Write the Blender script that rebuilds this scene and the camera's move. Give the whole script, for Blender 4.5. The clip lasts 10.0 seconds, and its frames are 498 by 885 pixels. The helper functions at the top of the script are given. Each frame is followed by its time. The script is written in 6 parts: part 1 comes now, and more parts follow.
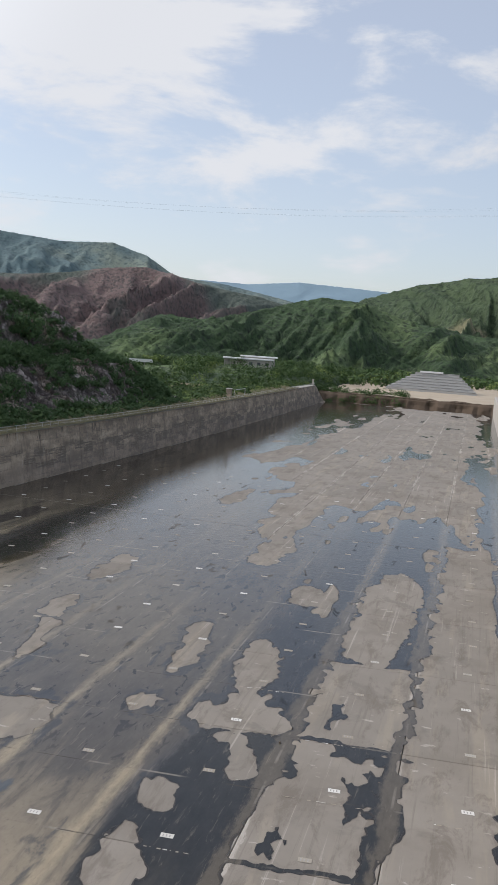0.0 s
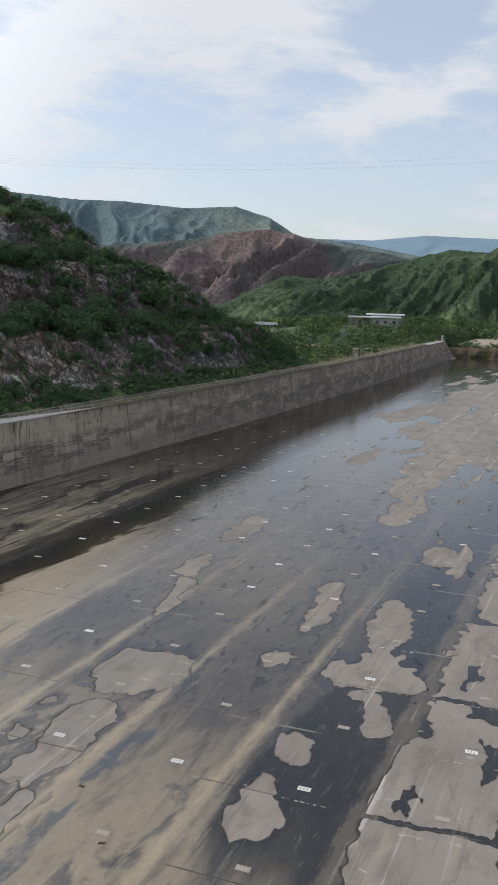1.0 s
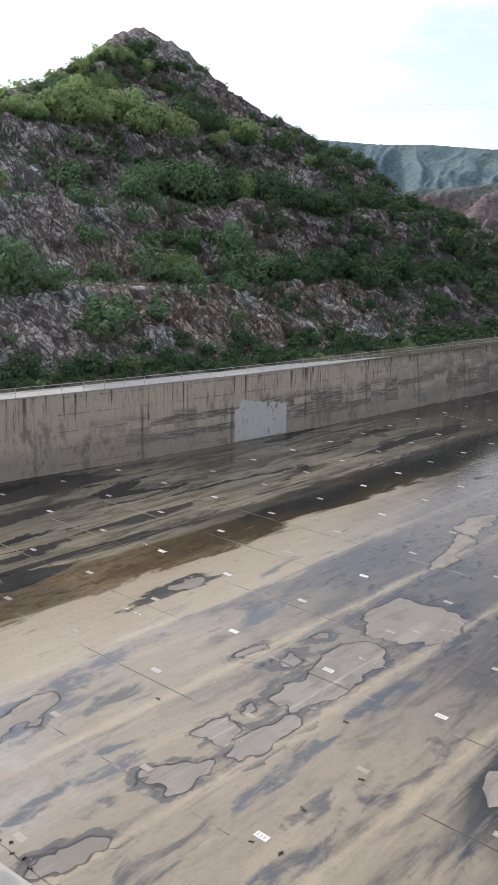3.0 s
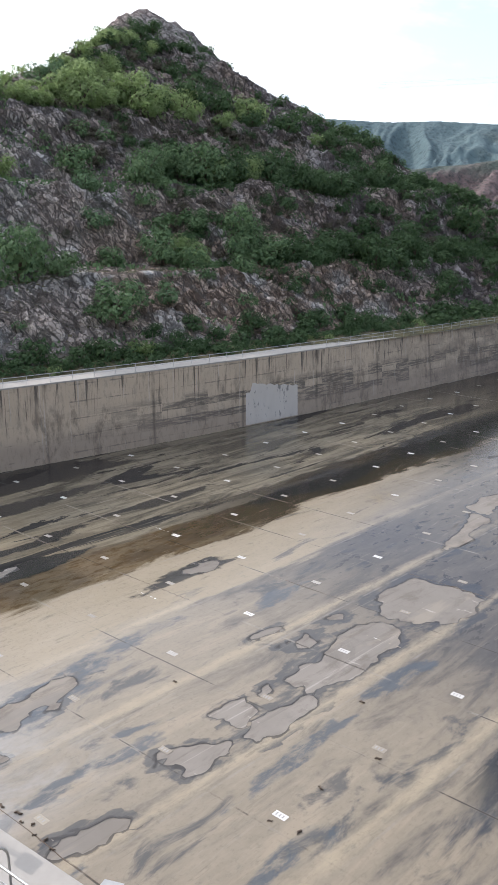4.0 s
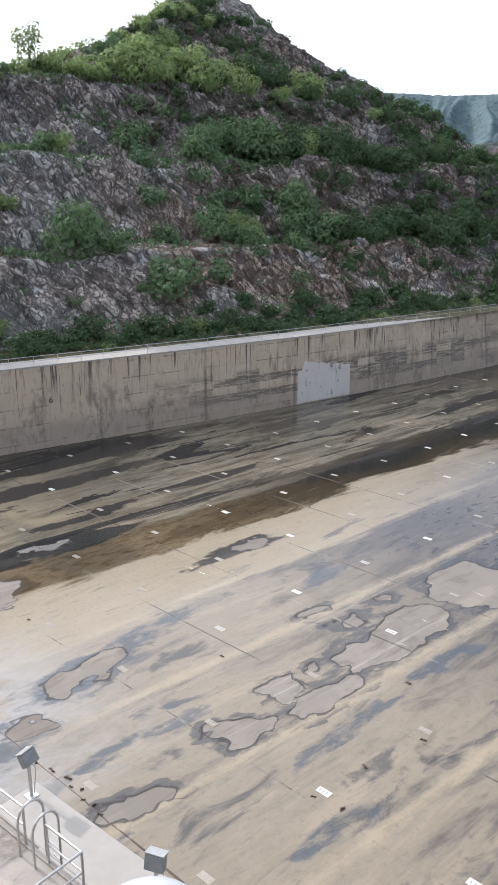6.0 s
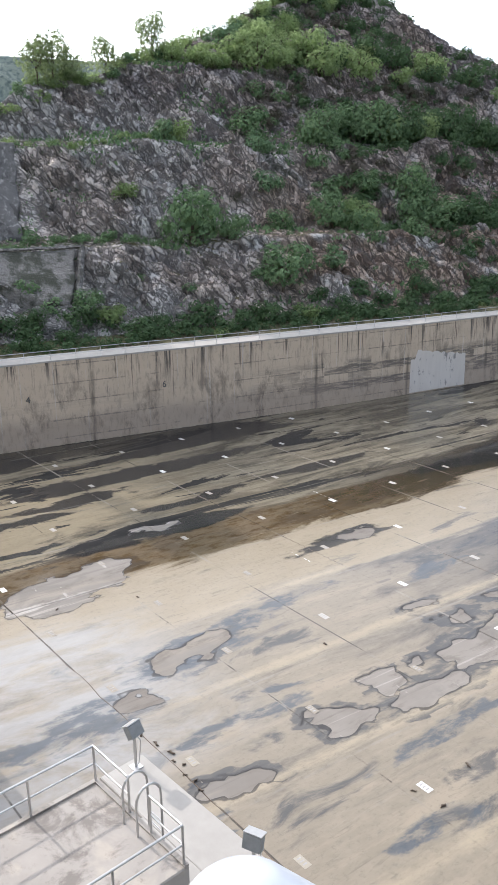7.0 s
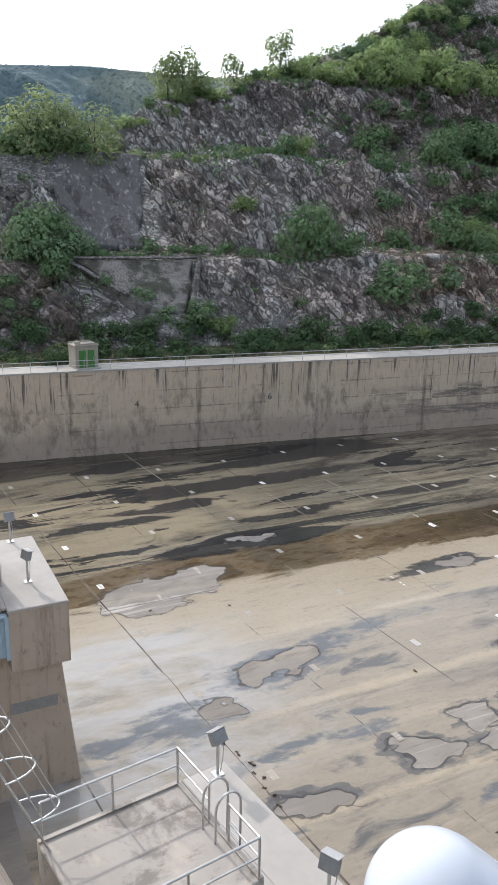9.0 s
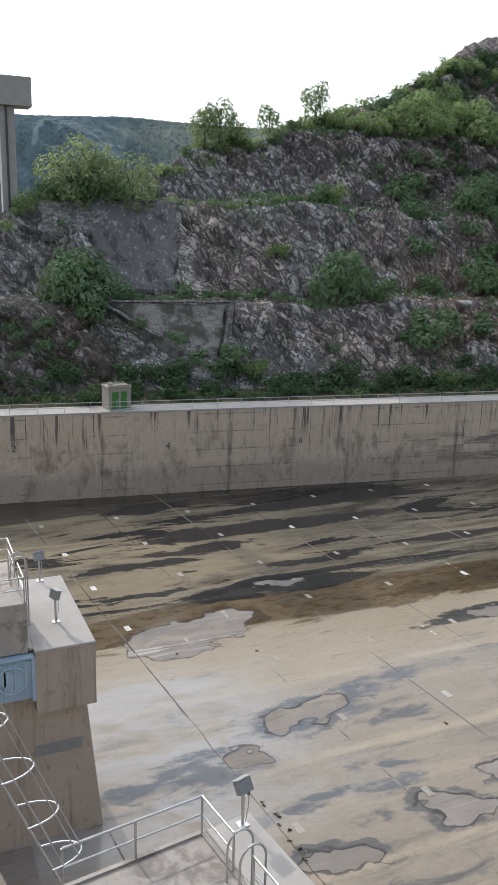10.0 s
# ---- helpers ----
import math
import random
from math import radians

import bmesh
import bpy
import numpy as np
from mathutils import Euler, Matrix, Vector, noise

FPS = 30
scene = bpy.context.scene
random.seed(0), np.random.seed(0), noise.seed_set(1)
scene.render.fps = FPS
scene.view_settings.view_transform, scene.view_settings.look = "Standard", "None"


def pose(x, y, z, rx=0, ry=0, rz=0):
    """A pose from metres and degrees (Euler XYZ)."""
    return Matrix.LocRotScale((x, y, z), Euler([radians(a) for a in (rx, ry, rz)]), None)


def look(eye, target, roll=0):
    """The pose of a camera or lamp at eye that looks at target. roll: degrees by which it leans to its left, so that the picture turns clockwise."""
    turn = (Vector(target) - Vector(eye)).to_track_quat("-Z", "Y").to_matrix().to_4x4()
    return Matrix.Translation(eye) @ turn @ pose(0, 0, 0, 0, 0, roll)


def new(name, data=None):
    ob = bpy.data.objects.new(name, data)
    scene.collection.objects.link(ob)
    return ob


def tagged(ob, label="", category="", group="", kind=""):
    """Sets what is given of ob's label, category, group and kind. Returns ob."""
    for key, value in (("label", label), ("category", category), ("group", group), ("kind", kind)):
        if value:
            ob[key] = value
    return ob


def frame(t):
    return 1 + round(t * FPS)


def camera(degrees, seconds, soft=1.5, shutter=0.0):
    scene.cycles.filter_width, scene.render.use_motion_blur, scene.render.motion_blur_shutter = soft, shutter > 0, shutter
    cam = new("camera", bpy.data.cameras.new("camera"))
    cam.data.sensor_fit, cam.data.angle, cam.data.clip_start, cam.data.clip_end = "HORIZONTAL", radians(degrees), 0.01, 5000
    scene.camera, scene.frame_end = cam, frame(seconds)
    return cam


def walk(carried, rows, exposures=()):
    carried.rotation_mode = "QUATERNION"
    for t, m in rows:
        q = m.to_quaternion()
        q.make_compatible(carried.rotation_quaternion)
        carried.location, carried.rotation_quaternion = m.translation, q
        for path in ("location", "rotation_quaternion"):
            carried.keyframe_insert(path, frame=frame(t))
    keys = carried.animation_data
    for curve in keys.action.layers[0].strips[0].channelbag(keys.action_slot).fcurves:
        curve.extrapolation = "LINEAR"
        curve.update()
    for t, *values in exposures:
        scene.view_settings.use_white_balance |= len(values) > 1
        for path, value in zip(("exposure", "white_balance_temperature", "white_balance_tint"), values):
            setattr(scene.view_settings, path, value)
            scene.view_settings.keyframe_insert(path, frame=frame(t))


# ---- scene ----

# ---- camera: a slow pan to the left from a bridge over a spillway ----
EYE = 26.0
cam = camera(33.76, 10.0, 0.9)
ROWS = [
    (0.0, 0.0, 0.0, 82.95, -4.01, 15.59),
    (0.5, 0.0, 0.0, 81.43, -2.66, 20.33),
    (1.0, 0.0, 0.0, 79.88, -1.27, 24.18),
    (1.5, 0.0, 0.0, 78.79, -0.58, 28.54),
    (2.0, 0.0, 0.0, 76.60, -0.19, 35.87),
    (2.5, 0.0, 0.0, 75.47, -0.30, 41.68),
    (3.0, 0.0, 0.0, 75.95, -1.22, 44.37),
    (4.3, 0.0, 0.0, 74.60, 0.20, 45.00),
    (4.5, 0.0, 0.0, 74.87, -0.01, 45.33),
    (5.0, 0.0, 0.0, 74.79, 0.62, 45.40),
    (5.2, 0.0, 0.0, 74.39, 0.66, 45.57),
    (6.3, 0.0, 0.0, 72.98, 0.03, 50.83),
    (6.5, 0.0, 0.0, 72.86, 0.29, 52.66),
    (7.0, 0.0, 0.0, 72.38, 0.65, 56.32),
    (7.5, 0.0, 0.0, 72.17, 0.67, 57.48),
    (8.0, 0.006, -0.022, 72.75, -0.215, 58.86),
    (8.5, 0.02, -0.033, 73.71, -0.805, 62.35),
    (9.0, 0.005, -0.095, 73.35, -1.04, 64.20),
    (9.5, -0.01, -0.12, 74.17, -1.27, 64.39),
    (10.0, -0.01, -0.125, 76.31, -1.41, 66.47),
]
walk(cam, [(t, pose(x, y, EYE, rx, ry, rz)) for t, x, y, rx, ry, rz in ROWS],
     exposures=[(0.0, -0.82, 6480, 13), (1.0, -0.86, 6430, 12), (2.0, -0.72, 6400, 13), (2.5, -0.48, 6400, 15), (3.0, -0.32, 6350, 15), (5.0, -0.20, 6300, 15), (7.0, 0.05, 6280, 14), (8.0, 0.08, 6280, 13), (8.5, 0.10, 6280, 13), (9.0, -0.21, 6300, 13), (9.5, -0.14, 6300, 13), (10.0, -0.50, 6300, 13)])

# ---- light: sun low over the hill, thin bright cloud ----
SUN_AZ, SUN_EL = radians(101), radians(34)      # to the left of downstream (+y)
sun_way = Vector((-math.sin(SUN_AZ) * math.cos(SUN_EL), math.cos(SUN_AZ) * math.cos(SUN_EL), math.sin(SUN_EL)))
sun = new("sun", bpy.data.lights.new("sun", "SUN"))
sun.data.energy, sun.data.angle, sun.data.color = 3.0, radians(0.8), (1.0, 0.94, 0.86)
sun.matrix_world = look(sun_way * 300, (0, 0, 0))

world = bpy.data.worlds.new("sky")
scene.world = world
world.use_nodes = True
wn, wl = world.node_tree.nodes, world.node_tree.links
wn.clear()


def wnode(kind, **kw):
    n = wn.new(kind)
    for k, v in kw.items():
        n.inputs[k].default_value = v
    return n


sky = wn.new("ShaderNodeTexSky")
sky.sky_type, sky.sun_disc = "NISHITA", False
sky.sun_elevation, sky.sun_rotation = SUN_EL, -SUN_AZ
sky.air_density, sky.dust_density, sky.ozone_density = 1.0, 1.6, 1.4
sky_bg = wnode("ShaderNodeBackground", Strength=0.30)
wl.new(sky.outputs[0], sky_bg.inputs[0])
cloud_bg = wnode("ShaderNodeBackground", Color=(0.93, 0.965, 1.0, 1))
coord = wn.new("ShaderNodeTexCoord")
toward = wn.new("ShaderNodeVectorMath")
toward.operation = "DOT_PRODUCT"
toward.inputs[1].default_value = sun_way
wl.new(coord.outputs["Generated"], toward.inputs[0])
glare = wn.new("ShaderNodeMapRange")         # thin cloud shines brighter near the sun
glare.interpolation_type = "SMOOTHSTEP"
for i_, v_ in zip((1, 2, 3, 4), (0.38, 0.95, 1.45, 3.4)):
    glare.inputs[i_].default_value = v_
wl.new(toward.outputs["Value"], glare.inputs[0])
dim = wn.new("ShaderNodeMapRange")           # and is dimmed in the unseen sky opposite, to cut the hill's fill light
dim.interpolation_type = "SMOOTHSTEP"
for i_, v_ in zip((1, 2, 3, 4), (-0.7, 0.15, 0.4, 1.0)):
    dim.inputs[i_].default_value = v_
wl.new(toward.outputs["Value"], dim.inputs[0])
shine = wn.new("ShaderNodeMath")
shine.operation = "MULTIPLY"
wl.new(glare.outputs[0], shine.inputs[0])
wl.new(dim.outputs[0], shine.inputs[1])
wl.new(shine.outputs[0], cloud_bg.inputs["Strength"])
stretch = wn.new("ShaderNodeMapping")
stretch.inputs["Scale"].default_value = (1.5, 1.5, 4.2)
stretch.inputs["Rotation"].default_value = (0, radians(-6), 0)
wl.new(coord.outputs["Generated"], stretch.inputs[0])
puffs = wnode("ShaderNodeTexNoise", Scale=3.4, Detail=12.0, Roughness=0.60, Distortion=0.25)
wl.new(stretch.outputs[0], puffs.inputs["Vector"])
bank_of_cloud = puffs.outputs["Fac"]
for az_, el_, size_, gain_ in ((24, 18, 0.24, 0.17), (19, 11.5, 0.22, 0.11), (12, 12, 0.2, 0.08), (37, 15, 0.42, 0.17)):
    lift = wn.new("ShaderNodeMapping")
    lift.inputs["Scale"].default_value = (1, 1, 2.4)
    wl.new(coord.outputs["Generated"], lift.inputs[0])
    away = wn.new("ShaderNodeVectorMath")
    away.operation = "DISTANCE"
    e_, a_ = radians(el_), radians(az_)
    away.inputs[1].default_value = (-math.cos(e_) * math.sin(a_), math.cos(e_) * math.cos(a_), 2.4 * math.sin(e_))
    wl.new(lift.outputs[0], away.inputs[0])
    swell = wn.new("ShaderNodeMapRange")
    swell.interpolation_type = "SMOOTHSTEP"
    for i_, v_ in zip((1, 2, 3, 4), (size_, 0.0, 0.0, gain_)):
        swell.inputs[i_].default_value = v_
    wl.new(away.outputs["Value"], swell.inputs[0])
    total = wn.new("ShaderNodeMath")
    wl.new(bank_of_cloud, total.inputs[0])
    wl.new(swell.outputs[0], total.inputs[1])
    bank_of_cloud = total.outputs[0]
cover = wn.new("ShaderNodeMapRange")
cover.interpolation_type = "SMOOTHSTEP"
for i_, v_ in zip((1, 2, 3, 4), (0.50, 0.68, 0.40, 0.97)):
    cover.inputs[i_].default_value = v_
wl.new(bank_of_cloud, cover.inputs["Value"])
veil = wn.new("ShaderNodeMapRange")          # the veil thickens towards the sun
veil.interpolation_type = "SMOOTHSTEP"
for i_, v_ in zip((1, 2, 3, 4), (0.28, 0.70, 0.0, 0.95)):
    veil.inputs[i_].default_value = v_
ragged = wn.new("ShaderNodeMath")
ragged.operation = "MULTIPLY_ADD"
ragged.inputs[1].default_value, ragged.inputs[2].default_value = 0.6, -0.30
wl.new(puffs.outputs["Fac"], ragged.inputs[0])
reach = wn.new("ShaderNodeMath")
wl.new(ragged.outputs[0], reach.inputs[0])
wl.new(toward.outputs["Value"], reach.inputs[1])
wl.new(reach.outputs[0], veil.inputs[0])
thickest = wn.new("ShaderNodeMath")
thickest.operation = "MAXIMUM"
wl.new(cover.outputs[0], thickest.inputs[0])
wl.new(veil.outputs[0], thickest.inputs[1])
blend = wn.new("ShaderNodeMixShader")
wl.new(thickest.outputs[0], blend.inputs[0])
wl.new(sky_bg.outputs[0], blend.inputs[1])
wl.new(cloud_bg.outputs[0], blend.inputs[2])
w_out = wn.new("ShaderNodeOutputWorld")
wl.new(blend.outputs[0], w_out.inputs[0])


# ---- helpers: noise, meshes, materials ----
def lattice(ix, iy, seed):
    h = (ix.astype(np.int64) * 374761393 + iy.astype(np.int64) * 668265263 + seed * 974634777) & 0x7FFFFFFF
    h = ((h ^ (h >> 13)) * 1274126177) & 0x7FFFFFFF
    h = (h ^ (h >> 16)) & 0xFFFFFF
    return h / float(0xFFFFFF) * 2 - 1


def vnoise(x, y, seed=0):
    x, y = np.asarray(x, float), np.asarray(y, float)
    ix, iy = np.floor(x), np.floor(y)
    fx, fy = x - ix, y - iy
    fx, fy = fx * fx * (3 - 2 * fx), fy * fy * (3 - 2 * fy)
    a, b = lattice(ix, iy, seed), lattice(ix + 1, iy, seed)
    c, d = lattice(ix, iy + 1, seed), lattice(ix + 1, iy + 1, seed)
    return (a * (1 - fx) + b * fx) * (1 - fy) + (c * (1 - fx) + d * fx) * fy


def fbm(x, y, octaves=4, seed=0, gain=0.5):
    total, amp = 0.0, 1.0
    for k in range(octaves):
        total = total + amp * vnoise(x * 2 ** k, y * 2 ** k, seed + 17 * k)
        amp *= gain
    return total


def step(a, b, v):
    t = np.clip((v - a) / (b - a), 0, 1)
    return t * t * (3 - 2 * t)


class Shape:
    """Vertices and faces of one mesh."""

    def __init__(self):
        self.v, self.f = [], []

    def add(self, verts, faces):
        n = len(self.v)
        self.v += [tuple(p) for p in verts]
        self.f += [tuple(n + i for i in q) for q in faces]
        return self

    def box(self, x0, y0, z0, x1, y1, z1, m=None, skew=0.0, bevel=0.0):
        b = bevel
        rings = []
        for z, e in ((z0, 0), (z1 - b, 0), (z1, b)) if b else ((z0, 0), (z1, 0)):
            rings.append([Vector((x, y + skew * x, z)) for x, y in ((x0 + e, y0 + e), (x1 - e, y0 + e), (x1 - e, y1 - e), (x0 + e, y1 - e))])
        pts = [m @ p if m else p for r in rings for p in r]
        faces = [(3, 2, 1, 0)]
        for k in range(len(rings) - 1):
            faces += [(4 * k + i, 4 * k + (i + 1) % 4, 4 * k + 4 + (i + 1) % 4, 4 * k + 4 + i) for i in range(4)]
        k = 4 * len(rings) - 4
        faces.append((k, k + 1, k + 2, k + 3))
        return self.add(pts, faces)

    def tube(self, pts, r, n=6, closed=False):
        pts = [Vector(p) for p in pts]
        rings, count = [], len(pts)
        for i, p in enumerate(pts):
            a = pts[i - 1] if (i or closed) else p
            b = pts[(i + 1) % count] if (i + 1 < count or closed) else p
            d = (b - a).normalized()
            side = d.cross(Vector((0, 0, 1)))
            side = side.normalized() if side.length > 1e-3 else Vector((1, 0, 0))
            up = side.cross(d)
            rad = r[i] if isinstance(r, (list, tuple)) else r
            rings.append([p + rad * (math.cos(t) * side + math.sin(t) * up) for t in (2 * math.pi * k / n for k in range(n))])
        faces = []
        for i in range(count if closed else count - 1):
            j = (i + 1) % count
            faces += [(i * n + k, i * n + (k + 1) % n, j * n + (k + 1) % n, j * n + k) for k in range(n)]
        if not closed:
            faces += [tuple(range(n - 1, -1, -1)), tuple((count - 1) * n + k for k in range(n))]
        return self.add([p for ring in rings for p in ring], faces)

    def mesh(self, name, smooth=False):
        me = bpy.data.meshes.new(name)
        me.from_pydata(self.v, [], self.f)
        if smooth:
            me.shade_smooth()
        me.update()
        return me


def part(name, shape, material, parent=None, label="", smooth=False):
    me = shape if isinstance(shape, bpy.types.Mesh) else shape.mesh(name, smooth)
    if material and not me.materials:
        me.materials.append(material)
    ob = new(name, me)
    ob.parent = parent
    return tagged(ob, label) if label else ob


def thing(name, label, category, m=None, group="", kind=""):
    ob = new(name)
    ob.empty_display_size = 0.3
    if m:
        ob.matrix_world = m
    return tagged(ob, label, category, group, kind)


def sheet(name, xs, ys, zs, material, smooth=True):
    """A grid mesh from arrays of one shape."""
    r, c = xs.shape
    idx = np.arange(r * c).reshape(r, c)
    quads = np.stack([idx[:-1, :-1], idx[:-1, 1:], idx[1:, 1:], idx[1:, :-1]], -1).reshape(-1, 4)
    return quad_mesh(name, np.stack([xs, ys, zs], -1).reshape(-1, 3), quads, material, smooth)


def quad_mesh(name, verts, quads, material, smooth=False):
    me = bpy.data.meshes.new(name)
    me.vertices.add(len(verts))
    me.vertices.foreach_set("co", np.asarray(verts, np.float32).ravel())
    me.loops.add(len(quads) * 4)
    me.loops.foreach_set("vertex_index", np.asarray(quads, np.int32).ravel())
    me.polygons.add(len(quads))
    me.polygons.foreach_set("loop_start", np.arange(0, len(quads) * 4, 4, dtype=np.int32))
    me.update(calc_edges=True)
    me.validate()
    if smooth:
        me.shade_smooth()
    me.materials.append(material)
    return me


def material(name, rough=0.8, metal=0.0):
    m = bpy.data.materials.new(name)
    m.use_nodes = True
    b = m.node_tree.nodes["Principled BSDF"]
    b.inputs["Roughness"].default_value, b.inputs["Metallic"].default_value = rough, metal
    return m, m.node_tree.nodes, m.node_tree.links, b


class Nodes:
    """Short forms for material nodes that work in world metres."""

    def __init__(self, mat):
        self.n, self.l = mat.node_tree.nodes, mat.node_tree.links
        self.bsdf = self.n["Principled BSDF"]
        self.geo = self.n.new("ShaderNodeNewGeometry")

    def at(self, scale=(1, 1, 1), turn=(0, 0, 0), local=False):
        first = self.n.new("ShaderNodeMapping")
        first.inputs["Rotation"].default_value = turn
        self.l.new(self.n.new("ShaderNodeTexCoord").outputs["Object"] if local else self.geo.outputs["Position"], first.inputs[0])
        k = self.n.new("ShaderNodeMapping")
        k.inputs["Scale"].default_value = scale
        self.l.new(first.outputs[0], k.inputs[0])
        return k.outputs[0]

    def noise(self, vec, scale, detail=5.0, rough=0.55, distort=0.0):
        k = self.n.new("ShaderNodeTexNoise")
        for a, v in (("Scale", scale), ("Detail", detail), ("Roughness", rough), ("Distortion", distort)):
            k.inputs[a].default_value = v
        self.l.new(vec, k.inputs["Vector"])
        return k.outputs["Fac"]

    def cells(self, vec, scale, feature="F1"):
        k = self.n.new("ShaderNodeTexVoronoi")
        k.feature = feature
        k.inputs["Scale"].default_value = scale
        self.l.new(vec, k.inputs["Vector"])
        return k.outputs["Distance"]

    def band(self, v, a, b, lo=0.0, hi=1.0):
        k = self.n.new("ShaderNodeMapRange")
        k.interpolation_type = "SMOOTHSTEP"
        for i, x in zip((1, 2, 3, 4), (a, b, lo, hi)):
            k.inputs[i].default_value = x
        self.l.new(v, k.inputs[0])
        return k.outputs[0]

    def math(self, op, a, b):
        k = self.n.new("ShaderNodeMath")
        k.operation = op
        for i, v in enumerate((a, b)):
            if isinstance(v, (int, float)):
                k.inputs[i].default_value = v
            else:
                self.l.new(v, k.inputs[i])
        return k.outputs[0]

    def mix(self, fac, a, b):
        k = self.n.new("ShaderNodeMix")
        k.data_type = "RGBA"
        for i, v in ((0, fac), (6, a), (7, b)):
            if isinstance(v, (int, float)):
                k.inputs[i].default_value = v
            elif isinstance(v, tuple):
                k.inputs[i].default_value = (*v, 1)
            else:
                self.l.new(v, k.inputs[i])
        return k.outputs[2]

    def colour(self, c):
        if isinstance(c, tuple):
            self.bsdf.inputs["Base Color"].default_value = (*c, 1)
        else:
            self.l.new(c, self.bsdf.inputs["Base Color"])

    def rough(self, v):
        self.l.new(v, self.bsdf.inputs["Roughness"])

    def bump(self, h, strength, dist):
        k = self.n.new("ShaderNodeBump")
        k.inputs["Strength"].default_value, k.inputs["Distance"].default_value = strength, dist
        self.l.new(h, k.inputs["Height"])
        self.l.new(k.outputs[0], self.bsdf.inputs["Normal"])

    def random(self):
        return self.n.new("ShaderNodeObjectInfo").outputs["Random"]

    def island(self):
        return self.geo.outputs["Random Per Island"]

    def axis(self, i):
        k = self.n.new("ShaderNodeSeparateXYZ")
        self.l.new(self.geo.outputs["Position"], k.inputs[0])
        return k.outputs[i]


def make(name, rough=0.8, metal=0.0):
    m = material(name, rough, metal)[0]
    return m, Nodes(m)


# floor concrete: pale and dry, each slab a little different
floor_mat, k = make("chute_concrete", 0.85)
base = k.mix(k.noise(k.at(), 0.35, 6), (0.20, 0.175, 0.148), (0.30, 0.268, 0.23))
base = k.mix(k.math("MULTIPLY", k.random(), 0.55), base, (0.175, 0.158, 0.136))
base = k.mix(k.band(k.noise(k.at((1.0, 0.12, 1.0)), 0.5, 6, 0.6, 0.5), 0.52, 0.66, 0.0, 0.55), base, (0.315, 0.272, 0.212))
base = k.mix(k.band(k.noise(k.at(), 0.22, 6, 0.65, 0.6), 0.56, 0.66, 0.0, 0.5), base, (0.15, 0.132, 0.113))
base = k.mix(k.band(k.noise(k.at(), 0.09, 6, 0.6, 0.4), 0.50, 0.64, 0.0, 0.6), base, (0.185, 0.16, 0.132))
base = k.mix(k.band(k.noise(k.at((0.35, 1.0, 1.0)), 1.4, 6, 0.62, 0.2), 0.645, 0.69, 0.0, 0.6), base, (0.46, 0.42, 0.37))
lane_line = k.math("ABSOLUTE", k.math("SUBTRACT", k.math("FRACT", k.math("DIVIDE", k.math("ADD", k.axis(0), 2.2 + 7.48 * 20.5), 7.48), 0), 0.5), 0)
worn = k.band(k.math("ADD", lane_line, k.band(k.noise(k.at((1, 0.3, 1)), 0.8, 6, 0.7), 0.3, 0.7, -0.03, 0.03)), 0.04, 0.015)
base = k.mix(k.math("MULTIPLY", worn, k.band(k.noise(k.at((1, 0.2, 1)), 0.2, 6, 0.7), 0.42, 0.58, 0.0, 0.75)), base, (0.47, 0.43, 0.38))
scrape = k.noise(k.at((2.2, 0.05, 1.0)), 0.9, 8, 0.68, 0.25)
base = k.mix(k.band(scrape, 0.60, 0.68, 0.0, 0.55), base, (0.44, 0.40, 0.35))
base = k.mix(k.band(scrape, 0.44, 0.36, 0.0, 0.4), base, (0.14, 0.122, 0.10))
blotch = k.noise(k.at((1.0, 0.35, 1.0)), 0.55, 10, 0.74, 0.5)
base = k.mix(k.band(blotch, 0.50, 0.62, 0.0, 0.55), base, (0.135, 0.110, 0.088))
speck = k.noise(k.at(), 4.0, 8, 0.7)
base = k.mix(k.band(speck, 0.60, 0.8, 0.0, 0.45), base, (0.15, 0.135, 0.12))
k.colour(base)
k.bump(speck, 0.35, 0.02)

# training walls: board-marked concrete, rain streaks, lift lines and a dark damp foot
wall_mat, k = make("stained_wall_concrete", 0.9)
base = k.mix(k.noise(k.at(), 0.5, 6), (0.49, 0.385, 0.275), (0.63, 0.505, 0.375))
high = k.band(k.math("ADD", k.axis(2), k.math("MULTIPLY", k.noise(k.at((1, 1, 0.2)), 0.5, 5), 7.0)), 8.6, 11.5)
streak = k.noise(k.at((1.0, 1.0, 0.04)), 1.6, 7, 0.68, 0.2)
base = k.mix(k.math("MULTIPLY", k.band(streak, 0.56, 0.62, 0.0, 0.9), high), base, (0.085, 0.072, 0.062))
grime = k.noise(k.at((1.5, 1.5, 0.4)), 1.1, 9, 0.74)
seam = k.math("ABSOLUTE", k.math("SUBTRACT", k.math("FRACT", k.math("DIVIDE", k.math("ADD", k.axis(1), 134.0 - 19.0 + 6.7), 13.4), 0), 0.5), 0)
seam = k.math("MULTIPLY", k.band(k.math("ADD", seam, k.math("MULTIPLY", streak, 0.05)), 0.052, 0.030), k.band(k.noise(k.at((1, 1, 0.25)), 0.7, 6, 0.7), 0.42, 0.62, 0.05, 0.65))
base = k.mix(seam, base, (0.075, 0.060, 0.048))
drip = k.noise(k.at((1.0, 1.0, 0.03)), 2.7, 5, 0.6)
